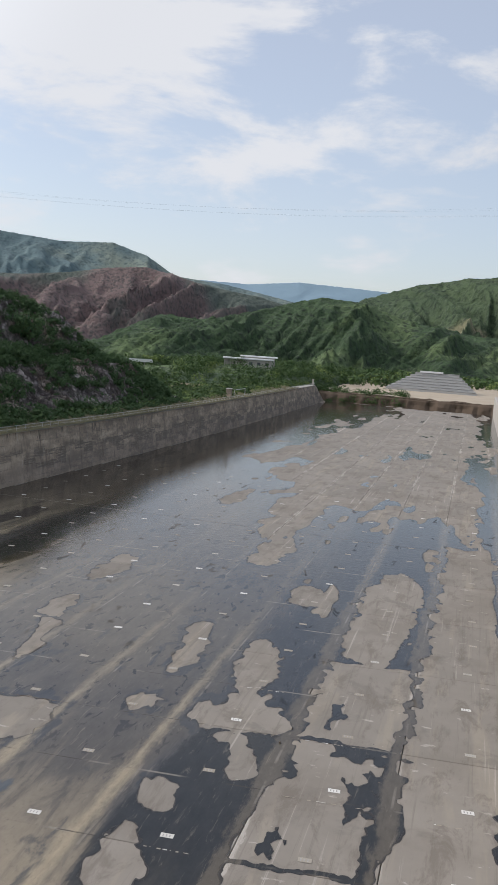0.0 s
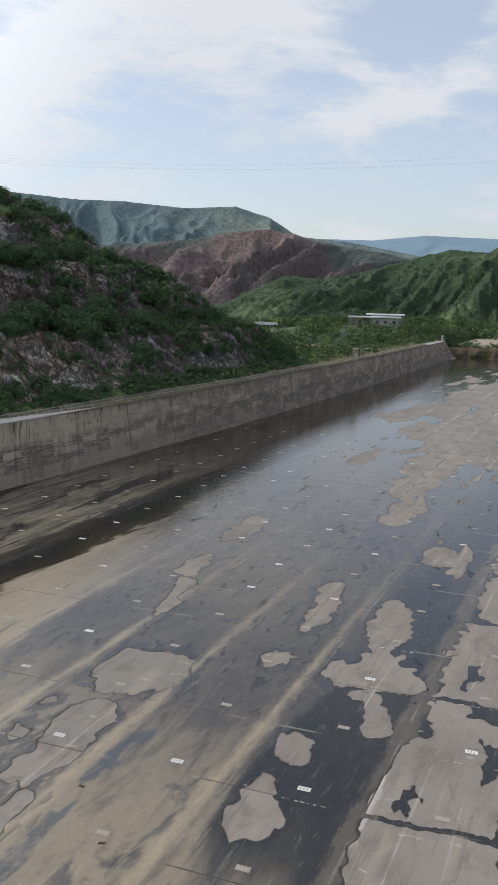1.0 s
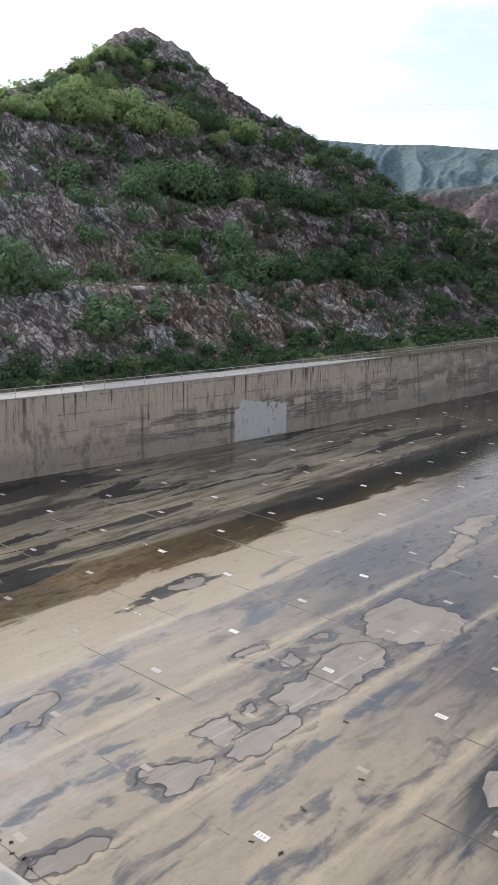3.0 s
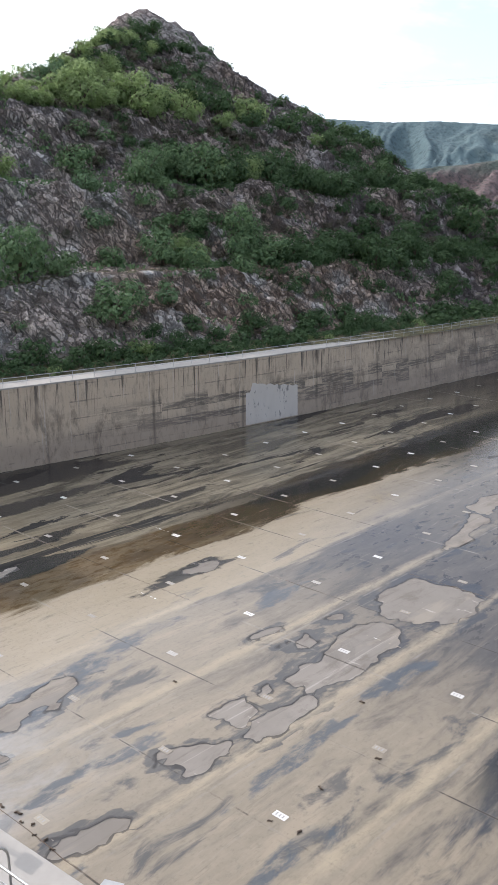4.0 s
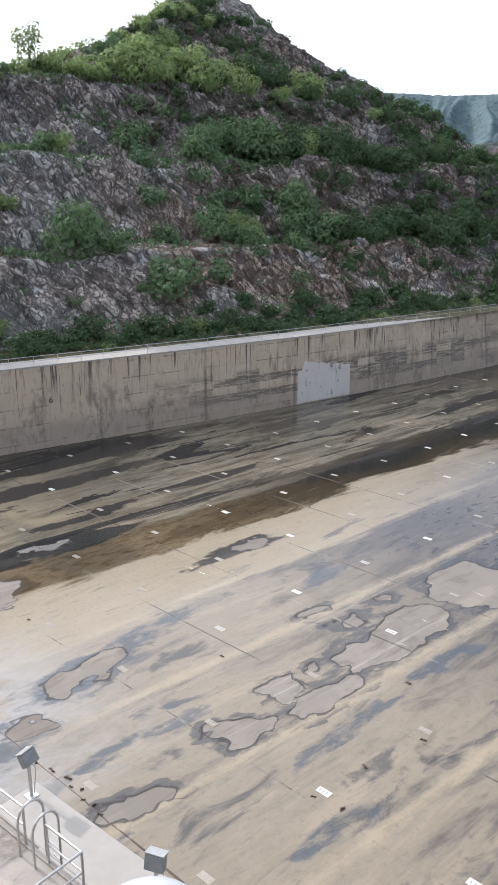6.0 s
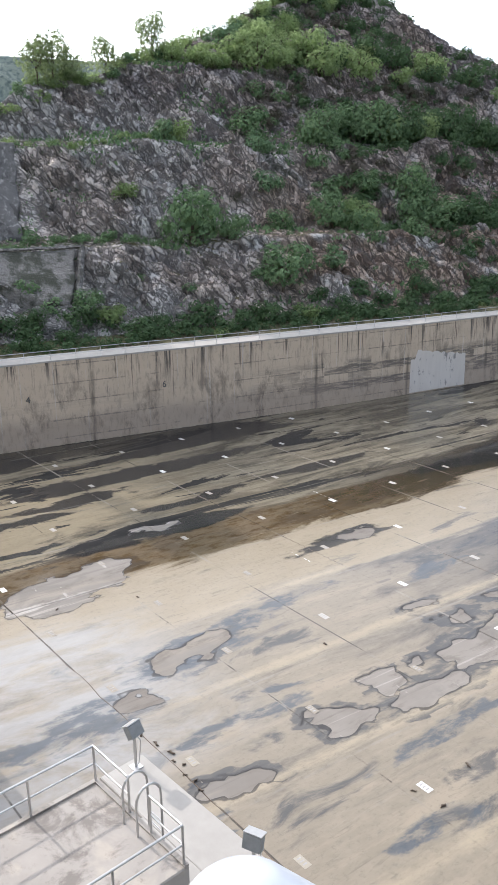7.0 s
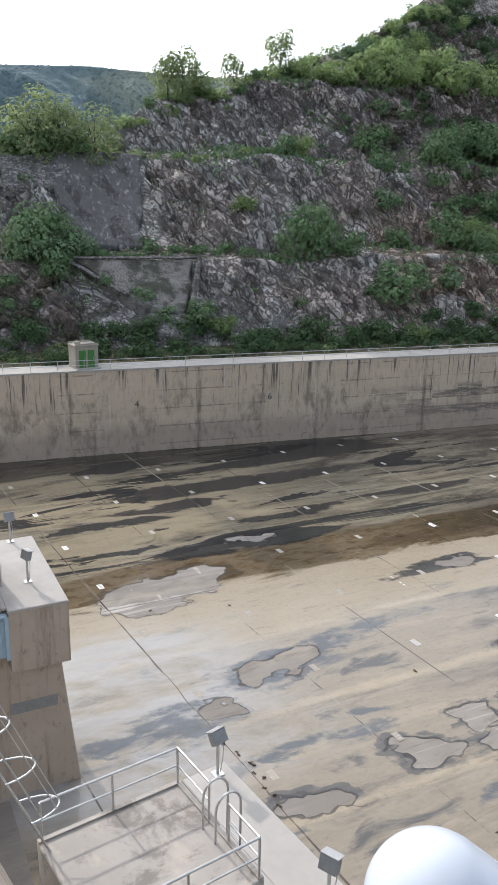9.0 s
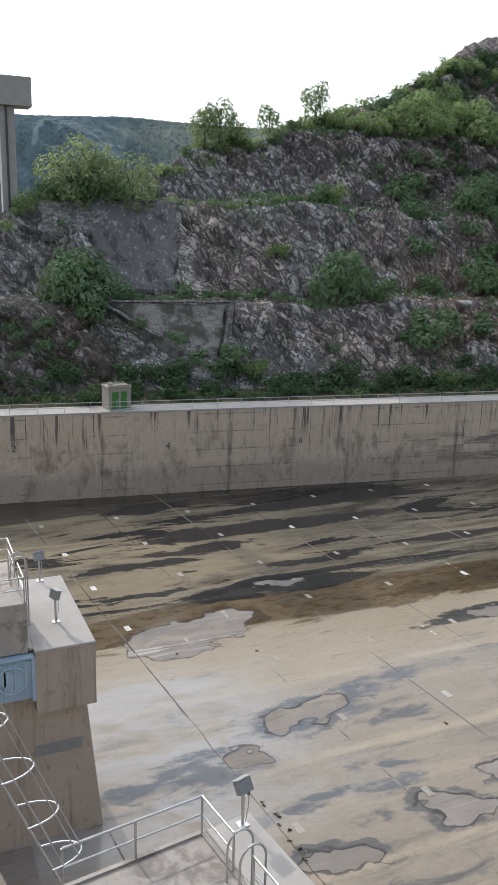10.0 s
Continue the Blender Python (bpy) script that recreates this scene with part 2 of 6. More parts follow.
base = k.mix(k.math("MULTIPLY", k.band(drip, 0.61, 0.66, 0.0, 0.85), k.band(k.math("ADD", k.axis(2), k.math("MULTIPLY", k.noise(k.at((1, 1, 0.1)), 0.9, 4), 12.0)), 9.5, 12.5)), base, (0.07, 0.056, 0.045))
# formwork panels that took up more dirt than their neighbours
cell = k.n.new("ShaderNodeCombineXYZ")
k.l.new(k.math("FLOOR", k.math("DIVIDE", k.axis(1), 3.35), 0), cell.inputs[0])
k.l.new(k.math("FLOOR", k.math("DIVIDE", k.axis(2), 0.96), 0), cell.inputs[1])
chance = k.n.new("ShaderNodeTexWhiteNoise")
chance.noise_dimensions = "2D"
k.l.new(cell.outputs[0], chance.inputs["Vector"])
mid = k.math("MULTIPLY", k.band(k.axis(2), 6.0, 4.8), k.band(k.axis(2), 1.6, 2.0))
where = k.math("MULTIPLY", k.band(k.axis(1), 48.0, 66.0, 0.12, 1.0), mid)
rows_ = k.noise(k.at((0.35, 0.35, 3.4)), 1.2, 8, 0.75)
soiled = k.math("MULTIPLY", k.math("MULTIPLY", k.band(chance.outputs["Value"], 0.40, 0.55), where), k.band(rows_, 0.40, 0.56, 0.15, 0.95))
base = k.mix(k.math("MULTIPLY", soiled, 0.85), base, (0.085, 0.078, 0.073))
lift = k.math("ABSOLUTE", k.math("SUBTRACT", k.math("FRACT", k.math("ADD", k.math("MULTIPLY", k.axis(2), 0.52), 0.1), 0), 0.5), 0)
base = k.mix(k.math("MULTIPLY", k.band(k.math("ADD", lift, k.band(grime, 0.3, 0.7, 0.03, -0.03)), 0.045, 0.012), k.band(k.noise(k.at((1, 1, 0.1)), 0.22, 8, 0.70), 0.48, 0.57, 0.0, 0.6)), base, (0.13, 0.112, 0.098))
upright = k.math("ABSOLUTE", k.math("SUBTRACT", k.math("FRACT", k.math("DIVIDE", k.axis(1), 3.35), 0), 0.5), 0)
base = k.mix(k.math("MULTIPLY", k.band(upright, 0.022, 0.006), k.band(k.noise(k.at((0.5, 0.5, 0.5)), 0.6, 6, 0.7), 0.44, 0.60, 0.0, 0.7)), base, (0.60, 0.53, 0.44))
base = k.mix(k.band(k.noise(k.at((1.0, 1.0, 0.03)), 1.5, 4), 0.65, 0.70, 0.0, 0.45), base, (0.66, 0.60, 0.52))
foot = k.band(k.math("ADD", k.axis(2), k.math("MULTIPLY", k.noise(k.at(), 0.3, 4), 1.6)), 4.6, 2.6, 0.0, 0.42)
base = k.mix(foot, base, (0.215, 0.172, 0.148))
# beyond y 70: blotches, and the wall's dimmer look put into the colour
base = k.mix(k.math("MULTIPLY", k.band(k.axis(1), 70.0, 150.0), k.band(k.noise(k.at((0.6, 0.6, 1.3)), 0.35, 9, 0.72), 0.36, 0.60, 0.15, 0.8)), base, (0.15, 0.126, 0.105))
fine = k.noise(k.at((1, 1, 0.35)), 2.6, 8, 0.72)
base = k.mix(k.band(fine, 0.50, 0.64, 0.0, 0.32), base, (0.17, 0.145, 0.12))
blot = k.math("MULTIPLY", k.band(k.noise(k.at((1.0, 1.0, 0.5)), 0.30, 10, 0.74, 0.4), 0.50, 0.60), k.band(grime, 0.40, 0.56, 0.2, 1.0))
base = k.mix(k.math("MULTIPLY", blot, k.band(k.axis(2), 7.4, 5.0, 0.25, 0.62)), base, (0.150, 0.118, 0.092))
k.colour(base)
k.bump(k.noise(k.at((0.3, 0.3, 9.0)), 0.6, 3), 0.3, 0.02)

pale_mat, k = make("pale_slab_concrete", 0.9)
k.colour(k.mix(k.noise(k.at(), 0.9, 7, 0.62), (0.30, 0.278, 0.248), (0.47, 0.44, 0.395)))
k.bump(k.noise(k.at(), 9.0, 6), 0.25, 0.01)

patch_mat, k = make("cement_patch", 0.9)
base = k.mix(k.noise(k.at((1, 1, 0.4)), 0.5, 8, 0.68), (0.55, 0.495, 0.435), (0.70, 0.645, 0.575))
k.colour(k.mix(k.band(k.noise(k.at((1, 1, 0.5)), 1.2, 7, 0.7), 0.58, 0.66, 0.0, 0.8), base, (0.17, 0.16, 0.15)))

deck_mat, k = make("stained_platform_concrete", 0.9)
base = k.mix(k.noise(k.at(), 0.8, 7, 0.62), (0.27, 0.242, 0.21), (0.43, 0.39, 0.345))
base = k.mix(k.band(k.noise(k.at(), 0.45, 5, 0.6, 0.5), 0.50, 0.60, 0.0, 0.5), base, (0.50, 0.43, 0.35))
base = k.mix(k.band(k.noise(k.at(), 0.9, 9, 0.72, 0.4), 0.50, 0.64, 0.0, 0.7), base, (0.15, 0.13, 0.112))
k.colour(base)
k.bump(k.noise(k.at(), 9.0, 6), 0.25, 0.01)

pier_mat, k = make("pier_concrete", 0.9)
base = k.mix(k.noise(k.at(), 0.55, 7, 0.6), (0.33, 0.272, 0.212), (0.49, 0.412, 0.33))
base = k.mix(k.band(k.noise(k.at((1.0, 1.0, 0.08)), 1.1, 9, 0.70, 0.3), 0.49, 0.66, 0.0, 0.8), base, (0.15, 0.105, 0.072))
base = k.mix(k.band(k.noise(k.at((1.0, 1.0, 0.05)), 2.6, 8, 0.70, 0.5), 0.54, 0.70, 0.0, 0.5), base, (0.22, 0.165, 0.12))
base = k.mix(k.band(k.noise(k.at((1.0, 1.0, 0.5)), 3.0, 8, 0.72), 0.56, 0.66, 0.0, 0.6), base, (0.20, 0.16, 0.125))
k.colour(base)
k.bump(k.noise(k.at((0.4, 0.4, 5.0)), 0.9, 4), 0.3, 0.02)

steel_mat, k = make("galvanised_steel", 0.42, 0.85)
k.colour(k.mix(k.noise(k.at(), 6.0, 4), (0.42, 0.42, 0.42), (0.62, 0.61, 0.59)))

plate_mat, k = make("white_paint", 0.6)
k.colour(k.mix(k.band(k.random(), 0.05, 0.50, 0.1, 0.95), k.mix(k.noise(k.at(), 5.0, 5), (0.62, 0.60, 0.56), (0.82, 0.81, 0.78)), (0.27, 0.23, 0.175)))
worn_mat, k = make("worn_paint", 0.8)
k.colour(k.mix(k.noise(k.at(), 7.0, 7, 0.7), (0.26, 0.225, 0.17), (0.46, 0.41, 0.33)))
fade_mat, k = make("faded_paint", 0.8)
k.colour(k.mix(k.noise(k.at(), 6.0, 5), (0.20, 0.19, 0.18), (0.50, 0.48, 0.45)))
cable_mat, k = make("cable_aluminium", 0.6)
k.colour(k.mix(k.noise(k.at(), 0.05, 3), (0.52, 0.55, 0.60), (0.62, 0.65, 0.70)))
ink_mat, k = make("dark_paint", 0.7)
k.colour(k.mix(k.noise(k.at(), 6.0, 5), (0.04, 0.04, 0.045), (0.12, 0.11, 0.11)))
green_mat, k = make("green_door_paint", 0.5)
k.colour(k.mix(k.noise(k.at(), 2.0, 5), (0.035, 0.14, 0.025), (0.055, 0.21, 0.04)))
blue_mat, k = make("blue_steel_paint", 0.5)
k.colour(k.mix(k.noise(k.at(), 2.5, 6, 0.65), (0.26, 0.38, 0.47), (0.42, 0.53, 0.60)))
cap_mat, k = make("white_cap_paint", 0.25)
k.colour(k.mix(k.noise(k.at(), 8.0, 3), (0.50, 0.53, 0.57), (0.58, 0.60, 0.63)))
lamp_mat, k = make("grey_lamp_housing", 0.55)
k.colour(k.mix(k.noise(k.at(), 6.0, 5), (0.16, 0.165, 0.16), (0.30, 0.30, 0.29)))
lens_mat, k = make("floodlight_glass", 0.12)
k.colour(k.mix(k.noise(k.at(), 12.0, 3), (0.05, 0.07, 0.07), (0.10, 0.13, 0.13)))

# rock: slabs and blocks along slanting beds, grey-beige to orange and purple-brown, soil and grass on flat ledges
rock_mat, k = make("cut_rock", 0.95)


def blocks_of(k, scale, size, warp, turn=48):
    """Random tone and distance to the joint of broken blocks drawn out along the beds."""
    place = k.at(scale, (radians(turn), 0, 0))
    shake = k.n.new("ShaderNodeTexNoise")
    shake.inputs["Scale"].default_value, shake.inputs["Detail"].default_value = 1.3 * size, 4.0
    k.l.new(place, shake.inputs["Vector"])
    bent = k.n.new("ShaderNodeVectorMath")
    bent.operation = "MULTIPLY_ADD"
    bent.inputs[1].default_value = (warp, warp, warp)
    k.l.new(shake.outputs["Color"], bent.inputs[0])
    k.l.new(place, bent.inputs[2])
    tone, joint = k.n.new("ShaderNodeTexVoronoi"), k.n.new("ShaderNodeTexVoronoi")
    joint.feature = "DISTANCE_TO_EDGE"
    for node in (tone, joint):
        node.inputs["Scale"].default_value = size
        k.l.new(bent.outputs[0], node.inputs["Vector"])
    split = k.n.new("ShaderNodeSeparateColor")
    k.l.new(tone.outputs["Color"], split.inputs[0])
    return split.outputs[0], joint.outputs["Distance"]


big_tone, big_joint = blocks_of(k, (0.9, 0.45, 1.0), 0.62, 0.8)
small_tone, small_joint = blocks_of(k, (1.0, 0.55, 1.0), 1.7, 0.4, 52)
grain = k.noise(k.at((0.8, 0.28, 1.0), (radians(48), 0, 0)), 1.7, 10, 0.74, 0.3)
chips = k.noise(k.at((1, 0.5, 1), (radians(48), 0, 0)), 6.0, 6, 0.7)
lightness = k.math("ADD", k.math("ADD", k.math("MULTIPLY", big_tone, 0.36), k.math("MULTIPLY", small_tone, 0.24)), k.math("ADD", k.math("MULTIPLY", grain, 0.50), k.math("MULTIPLY", chips, 0.22)))
# purple-brown upper rock; last y term puts the far end's shade in
upper = k.math("ADD", k.math("ADD", k.math("MULTIPLY", k.axis(2), 1.1), k.math("MULTIPLY", k.axis(1), 0.30)), k.math("ADD", k.math("MULTIPLY", k.noise(k.at(), 0.05, 6, 0.6), 60.0), k.band(k.axis(1), 105.0, 140.0, 0.0, 30.0)))
purple = k.math("MULTIPLY", k.band(upper, 80.0, 106.0), k.band(k.noise(k.at((1, 0.6, 1), (radians(48), 0, 0)), 0.075, 6, 0.6), 0.62, 0.52, 0.25, 1.0))
zone = k.math("MULTIPLY", k.band(k.axis(2), 36.0, 18.0, 0.35, 1.0), k.math("MULTIPLY", k.band(k.axis(1), 52.0, 72.0), k.band(k.axis(1), 135.0, 112.0)))
warm = k.math("MAXIMUM", k.band(k.noise(k.at(), 0.06, 5, 0.55), 0.50, 0.60, 0.0, 0.5), k.math("MULTIPLY", zone, k.band(k.noise(k.at(), 0.15, 6, 0.6), 0.38, 0.52)))
light = k.mix(warm, k.mix(purple, (0.72, 0.675, 0.63), (0.46, 0.40, 0.38)), (0.70, 0.54, 0.43))
mid = k.mix(warm, k.mix(purple, (0.50, 0.45, 0.41), (0.21, 0.168, 0.16)), (0.40, 0.285, 0.215))
base = k.mix(k.band(lightness, 0.52, 0.80), mid, light)
# dark joints, hollows and seams along the beds
crack = k.band(k.math("ABSOLUTE", k.math("SUBTRACT", k.noise(k.at((1.0, 0.20, 1.0), (radians(48), 0, 0)), 0.7, 7, 0.66, 0.5), 0.5), 0), 0.040, 0.010)
cracks = k.math("MAXIMUM", k.math("MAXIMUM", crack, k.band(big_joint, 0.085, 0.015, 0.0, 1.0)), k.math("MAXIMUM", k.band(small_joint, 0.08, 0.015, 0.0, 0.45), k.band(lightness, 0.52, 0.42, 0.0, 0.9)))
base = k.mix(k.math("MULTIPLY", cracks, 0.70), base, (0.040, 0.033, 0.030))
sep = k.n.new("ShaderNodeSeparateXYZ")
k.l.new(k.geo.outputs["True Normal"], sep.inputs[0])
ledge = k.band(k.math("ADD", sep.outputs[2], k.math("MULTIPLY", k.noise(k.at(), 0.3, 6), 0.40)), 1.06, 1.18)
grass = k.mix(k.noise(k.at(), 0.7, 7, 0.65), (0.060, 0.075, 0.026), (0.26, 0.21, 0.11))
soil = k.math("MULTIPLY", k.math("MULTIPLY", k.band(k.axis(1), 27.0, 21.0), k.band(k.axis(2), 20.5, 18.0)), k.band(k.noise(k.at(), 0.5, 9, 0.75), 0.32, 0.60, 0.15, 0.75))
base = k.mix(soil, base, k.mix(k.noise(k.at(), 1.5, 8, 0.7), (0.070, 0.052, 0.042), (0.20, 0.155, 0.125)))
base = k.mix(ledge, base, grass)
moss = k.band(k.noise(k.at((1, 0.6, 1), (radians(48), 0, 0)), 0.20, 10, 0.76, 0.4), 0.57, 0.63, 0.0, 0.75)
base = k.mix(moss, base, k.mix(k.noise(k.at(), 2.2, 6), (0.022, 0.028, 0.014), (0.085, 0.088, 0.045)))
k.colour(base)
k.bump(k.math("SUBTRACT", k.math("MULTIPLY", lightness, 0.6), k.math("MULTIPLY", cracks, 0.45)), 1.0, 0.8)

masonry_mat, k = make("rubble_masonry", 0.95)
stone = k.n.new("ShaderNodeTexVoronoi")
stone.feature = "DISTANCE_TO_EDGE"
stone.inputs["Scale"].default_value = 3.4
k.l.new(k.at(), stone.inputs["Vector"])
base = k.mix(k.noise(k.at(), 1.5, 7, 0.7), (0.13, 0.12, 0.107), (0.40, 0.37, 0.335))
base = k.mix(k.band(stone.outputs["Distance"], 0.10, 0.01, 0.0, 0.6), base, (0.06, 0.055, 0.05))
base = k.mix(k.band(k.noise(k.at(), 0.25, 9, 0.75), 0.46, 0.58, 0.0, 0.85), base, (0.045, 0.05, 0.03))
k.colour(base)
k.bump(stone.outputs["Distance"], 0.8, 0.25)

rubble_mat, k = make("pale_rubble_masonry", 0.95)
tone, joint = blocks_of(k, (1.0, 1.0, 1.6), 2.2, 0.2, 0)
base = k.mix(tone, (0.13, 0.122, 0.112), (0.36, 0.335, 0.31))
base = k.mix(k.band(k.noise(k.at(), 0.35, 8, 0.7), 0.50, 0.62, 0.0, 0.7), base, (0.075, 0.072, 0.055))
k.colour(k.mix(k.band(joint, 0.10, 0.02, 0.0, 0.85), base, (0.05, 0.046, 0.04)))
k.bump(joint, 0.8, 0.25)

shot_mat, k = make("sprayed_concrete", 0.95)
base = k.mix(k.noise(k.at((1, 1, 0.25)), 0.5, 9, 0.7), (0.085, 0.082, 0.080), (0.22, 0.208, 0.195))
base = k.mix(k.band(k.noise(k.at((1, 1, 0.16)), 1.6, 8, 0.72), 0.53, 0.63, 0.0, 0.8), base, (0.44, 0.42, 0.39))
base = k.mix(k.band(k.noise(k.at((0.3, 1.0, 1.0)), 0.35, 9, 0.75, 0.4), 0.52, 0.62, 0.0, 0.8), base, (0.055, 0.05, 0.045))
k.colour(base)
k.bump(k.noise(k.at(), 1.1, 9, 0.7), 1.0, 0.5)


def leaves(name, dark, light, glow=0.3):
    m, k = make(name, 0.7)
    k.bsdf.inputs["Specular IOR Level"].default_value = 0.22
    c = k.mix(k.island(), dark, light)
    c = k.mix(k.math("MULTIPLY", k.random(), 0.5), c, tuple(0.6 * a + 0.4 * b for a, b in zip(dark, light)))
    k.colour(c)
    back = k.n.new("ShaderNodeBsdfTranslucent")
    k.l.new(c, back.inputs[0])
    blend = k.n.new("ShaderNodeMixShader")
    blend.inputs[0].default_value = glow
    k.l.new(k.bsdf.outputs[0], blend.inputs[1])
    k.l.new(back.outputs[0], blend.inputs[2])
    k.l.new(blend.outputs[0], k.n["Material Output"].inputs[0])
    return m


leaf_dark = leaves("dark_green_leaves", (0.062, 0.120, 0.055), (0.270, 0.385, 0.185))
# light green; on the crest its colour also stands for sunlight
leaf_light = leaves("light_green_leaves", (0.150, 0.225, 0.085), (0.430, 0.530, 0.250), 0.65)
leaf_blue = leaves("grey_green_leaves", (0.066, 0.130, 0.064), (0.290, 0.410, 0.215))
# green leaves darkened: shade of the far end and wall foot in the colour
leaf_shaded = leaves("shaded_green_leaves", (0.026, 0.058, 0.026), (0.150, 0.235, 0.100))
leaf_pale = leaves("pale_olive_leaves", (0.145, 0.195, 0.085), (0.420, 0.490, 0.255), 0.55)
leaf_dry = leaves("dry_brown_scrub_leaves", (0.052, 0.046, 0.034), (0.170, 0.150, 0.105), 0.15)
grove_dark = leaves("grove_leaves", (0.022, 0.048, 0.018), (0.090, 0.145, 0.045), 0.2)
# grove leaves again, brightened in the colour for trees in sun
grove_light = leaves("sunny_grove_leaves", (0.075, 0.120, 0.034), (0.215, 0.275, 0.085), 0.3)
bark_mat, k = make("bark", 0.95)
k.colour(k.mix(k.noise(k.at((1, 1, 0.3)), 3.0, 6), (0.06, 0.045, 0.03), (0.16, 0.12, 0.09)))


def slope_mat(name, low, high, bare, bare_from, scale, bump=8.0, crowns=0.0, fleck=0.6):
    m, k = make(name, 1.0)
    c = k.mix(k.noise(k.at(), scale, 10, 0.7), low, high)
    c = k.mix(k.band(k.noise(k.at(), scale * 0.12, 7, 0.6, 0.5), bare_from, bare_from + 0.12), c, bare)
    c = k.mix(k.band(k.noise(k.at(), scale * 6, 5, 0.7), 0.50, 0.62, 0.0, fleck), c, tuple(0.5 * v for v in low))
    height = k.noise(k.at(), scale * 1.5, 8, 0.7)
    if crowns:                                    # single trees and thickets
        top = k.cells(k.at((1, 1, 0.6)), crowns)
        where = k.math("MULTIPLY", k.band(k.noise(k.at(), crowns * 0.10, 8, 0.72), 0.40, 0.54, 0.0, 1.0), k.band(k.noise(k.at(), crowns * 0.8, 4, 0.6), 0.35, 0.55, 0.2, 1.0))
        c = k.mix(k.math("MULTIPLY", k.band(top, 0.62, 0.20), k.math("MULTIPLY", where, fleck * 1.3)), c, tuple(0.5 * v for v in low))
        height = k.math("SUBTRACT", height, k.math("MULTIPLY", k.math("MULTIPLY", top, where), 0.5))
    k.colour(c)
    k.bump(height, 1.0, bump)
    return m


green_hill = slope_mat("green_hillside", (0.018, 0.040, 0.020), (0.078, 0.134, 0.052), (0.125, 0.180, 0.074), 0.48, 0.05, 7.0, 0.15)
ochre_hill = slope_mat("dry_grass_hillside", (0.028, 0.054, 0.030), (0.098, 0.138, 0.064), (0.30, 0.265, 0.16), 0.47, 0.02, 7.0, 0.14)
red_hill = slope_mat("red_earth_hillside", (0.046, 0.074, 0.062), (0.115, 0.126, 0.105), (0.172, 0.122, 0.115), 0.44, 0.020, 5.0, 0.13, 0.45)
# haze is put into the base colours of the next two
hazed_hill = slope_mat("hazy_mountain", (0.075, 0.122, 0.140), (0.124, 0.180, 0.178), (0.190, 0.222, 0.180), 0.50, 0.012, 5.0, 0.09, 0.42)
hazed_far_hill = slope_mat("distant_mountain", (0.19, 0.28, 0.35), (0.225, 0.315, 0.375), (0.24, 0.32, 0.37), 0.6, 0.002, 1.0, 0.0, 0.06)
field_mat = slope_mat("scrub_ground", (0.045, 0.065, 0.022), (0.12, 0.13, 0.05), (0.22, 0.19, 0.12), 0.60, 0.05, 0.5)
sand_mat, k = make("river_sand", 0.95)
k.colour(k.mix(k.noise(k.at(), 0.08, 8, 0.65), (0.30, 0.24, 0.17), (0.47, 0.40, 0.31)))
earth_mat, k = make("brown_earth_bank", 0.95)
k.colour(k.mix(k.noise(k.at((1, 1, 0.3)), 0.4, 8, 0.65), (0.06, 0.045, 0.032), (0.17, 0.12, 0.085)))

# shallow water: silt drawn out along the flow, bare dark holes, dull dark rim where it thins out
water_mat, k = make("muddy_water", 0.1)
deep = k.n.new("ShaderNodeAttribute")
deep.attribute_name = "depth"
xw = k.math("ADD", k.axis(0), k.band(k.noise(k.at((1.0, 0.16, 1.0)), 0.22, 8, 0.62, 0.4), 0.25, 0.75, -2.6, 2.6))
fine = k.noise(k.at((1.0, 0.4, 1.0)), 1.5, 9, 0.70)
bare = k.mix(k.noise(k.at((1.0, 0.5, 1.0)), 0.45, 9, 0.70), (0.012, 0.016, 0.023), (0.062, 0.067, 0.076))
bare = k.mix(k.band(k.noise(k.at((2.4, 0.12, 1.0)), 0.8, 7, 0.66, 0.2), 0.56, 0.66, 0.0, 0.40), bare, (0.13, 0.122, 0.112))
bare = k.mix(k.band(k.noise(k.at((1.0, 0.6, 1.0)), 1.1, 9, 0.74, 0.3), 0.50, 0.66, 0.0, 0.75), bare, (0.070, 0.074, 0.080))
damp = k.mix(k.noise(k.at((1.0, 0.4, 1.0)), 0.7, 10, 0.72, 0.3), (0.042, 0.037, 0.033), (0.150, 0.132, 0.110))
bare = k.mix(k.band(xw, -13.5, -19.0, 0.0, 0.85), bare, damp)
lines = k.noise(k.at((1.0, 0.22, 1.0)), 0.36, 10, 0.66, 0.5)
more = k.math("MULTIPLY", k.band(k.math("ADD", xw, k.math("MULTIPLY", k.math("SUBTRACT", k.axis(1), 34.0), 0.45)), -8.0, -19.0), k.band(k.axis(1), 54.0, 28.0, 0.10, 1.0))
silt = k.band(k.math("ADD", lines, k.math("MULTIPLY", more, 0.22)), 0.50, 0.70)
mud = k.mix(fine, (0.178, 0.146, 0.104), (0.300, 0.252, 0.186))
mud = k.mix(k.band(k.noise(k.at((1.0, 0.14, 1.0)), 0.5, 7, 0.64, 0.4), 0.50, 0.64, 0.0, 0.6), mud, (0.315, 0.258, 0.185))
soaked = k.mix(k.math("MULTIPLY", silt, more), bare, mud)
# dark blue-grey scoured holes in the silt
holes = k.band(k.noise(k.at((1.0, 0.40, 1.0)), 0.46, 10, 0.64, 0.6), 0.57, 0.68)
soaked = k.mix(k.math("MULTIPLY", holes, k.band(k.axis(1), 22.0, 60.0, 0.75, 0.9)), soaked, k.mix(fine, (0.020, 0.027, 0.036), (0.060, 0.067, 0.074)))
spots = k.band(k.noise(k.at((1.0, 0.42, 1.0)), 1.15, 8, 0.64, 0.6), 0.575, 0.62, 0.0, 0.9)
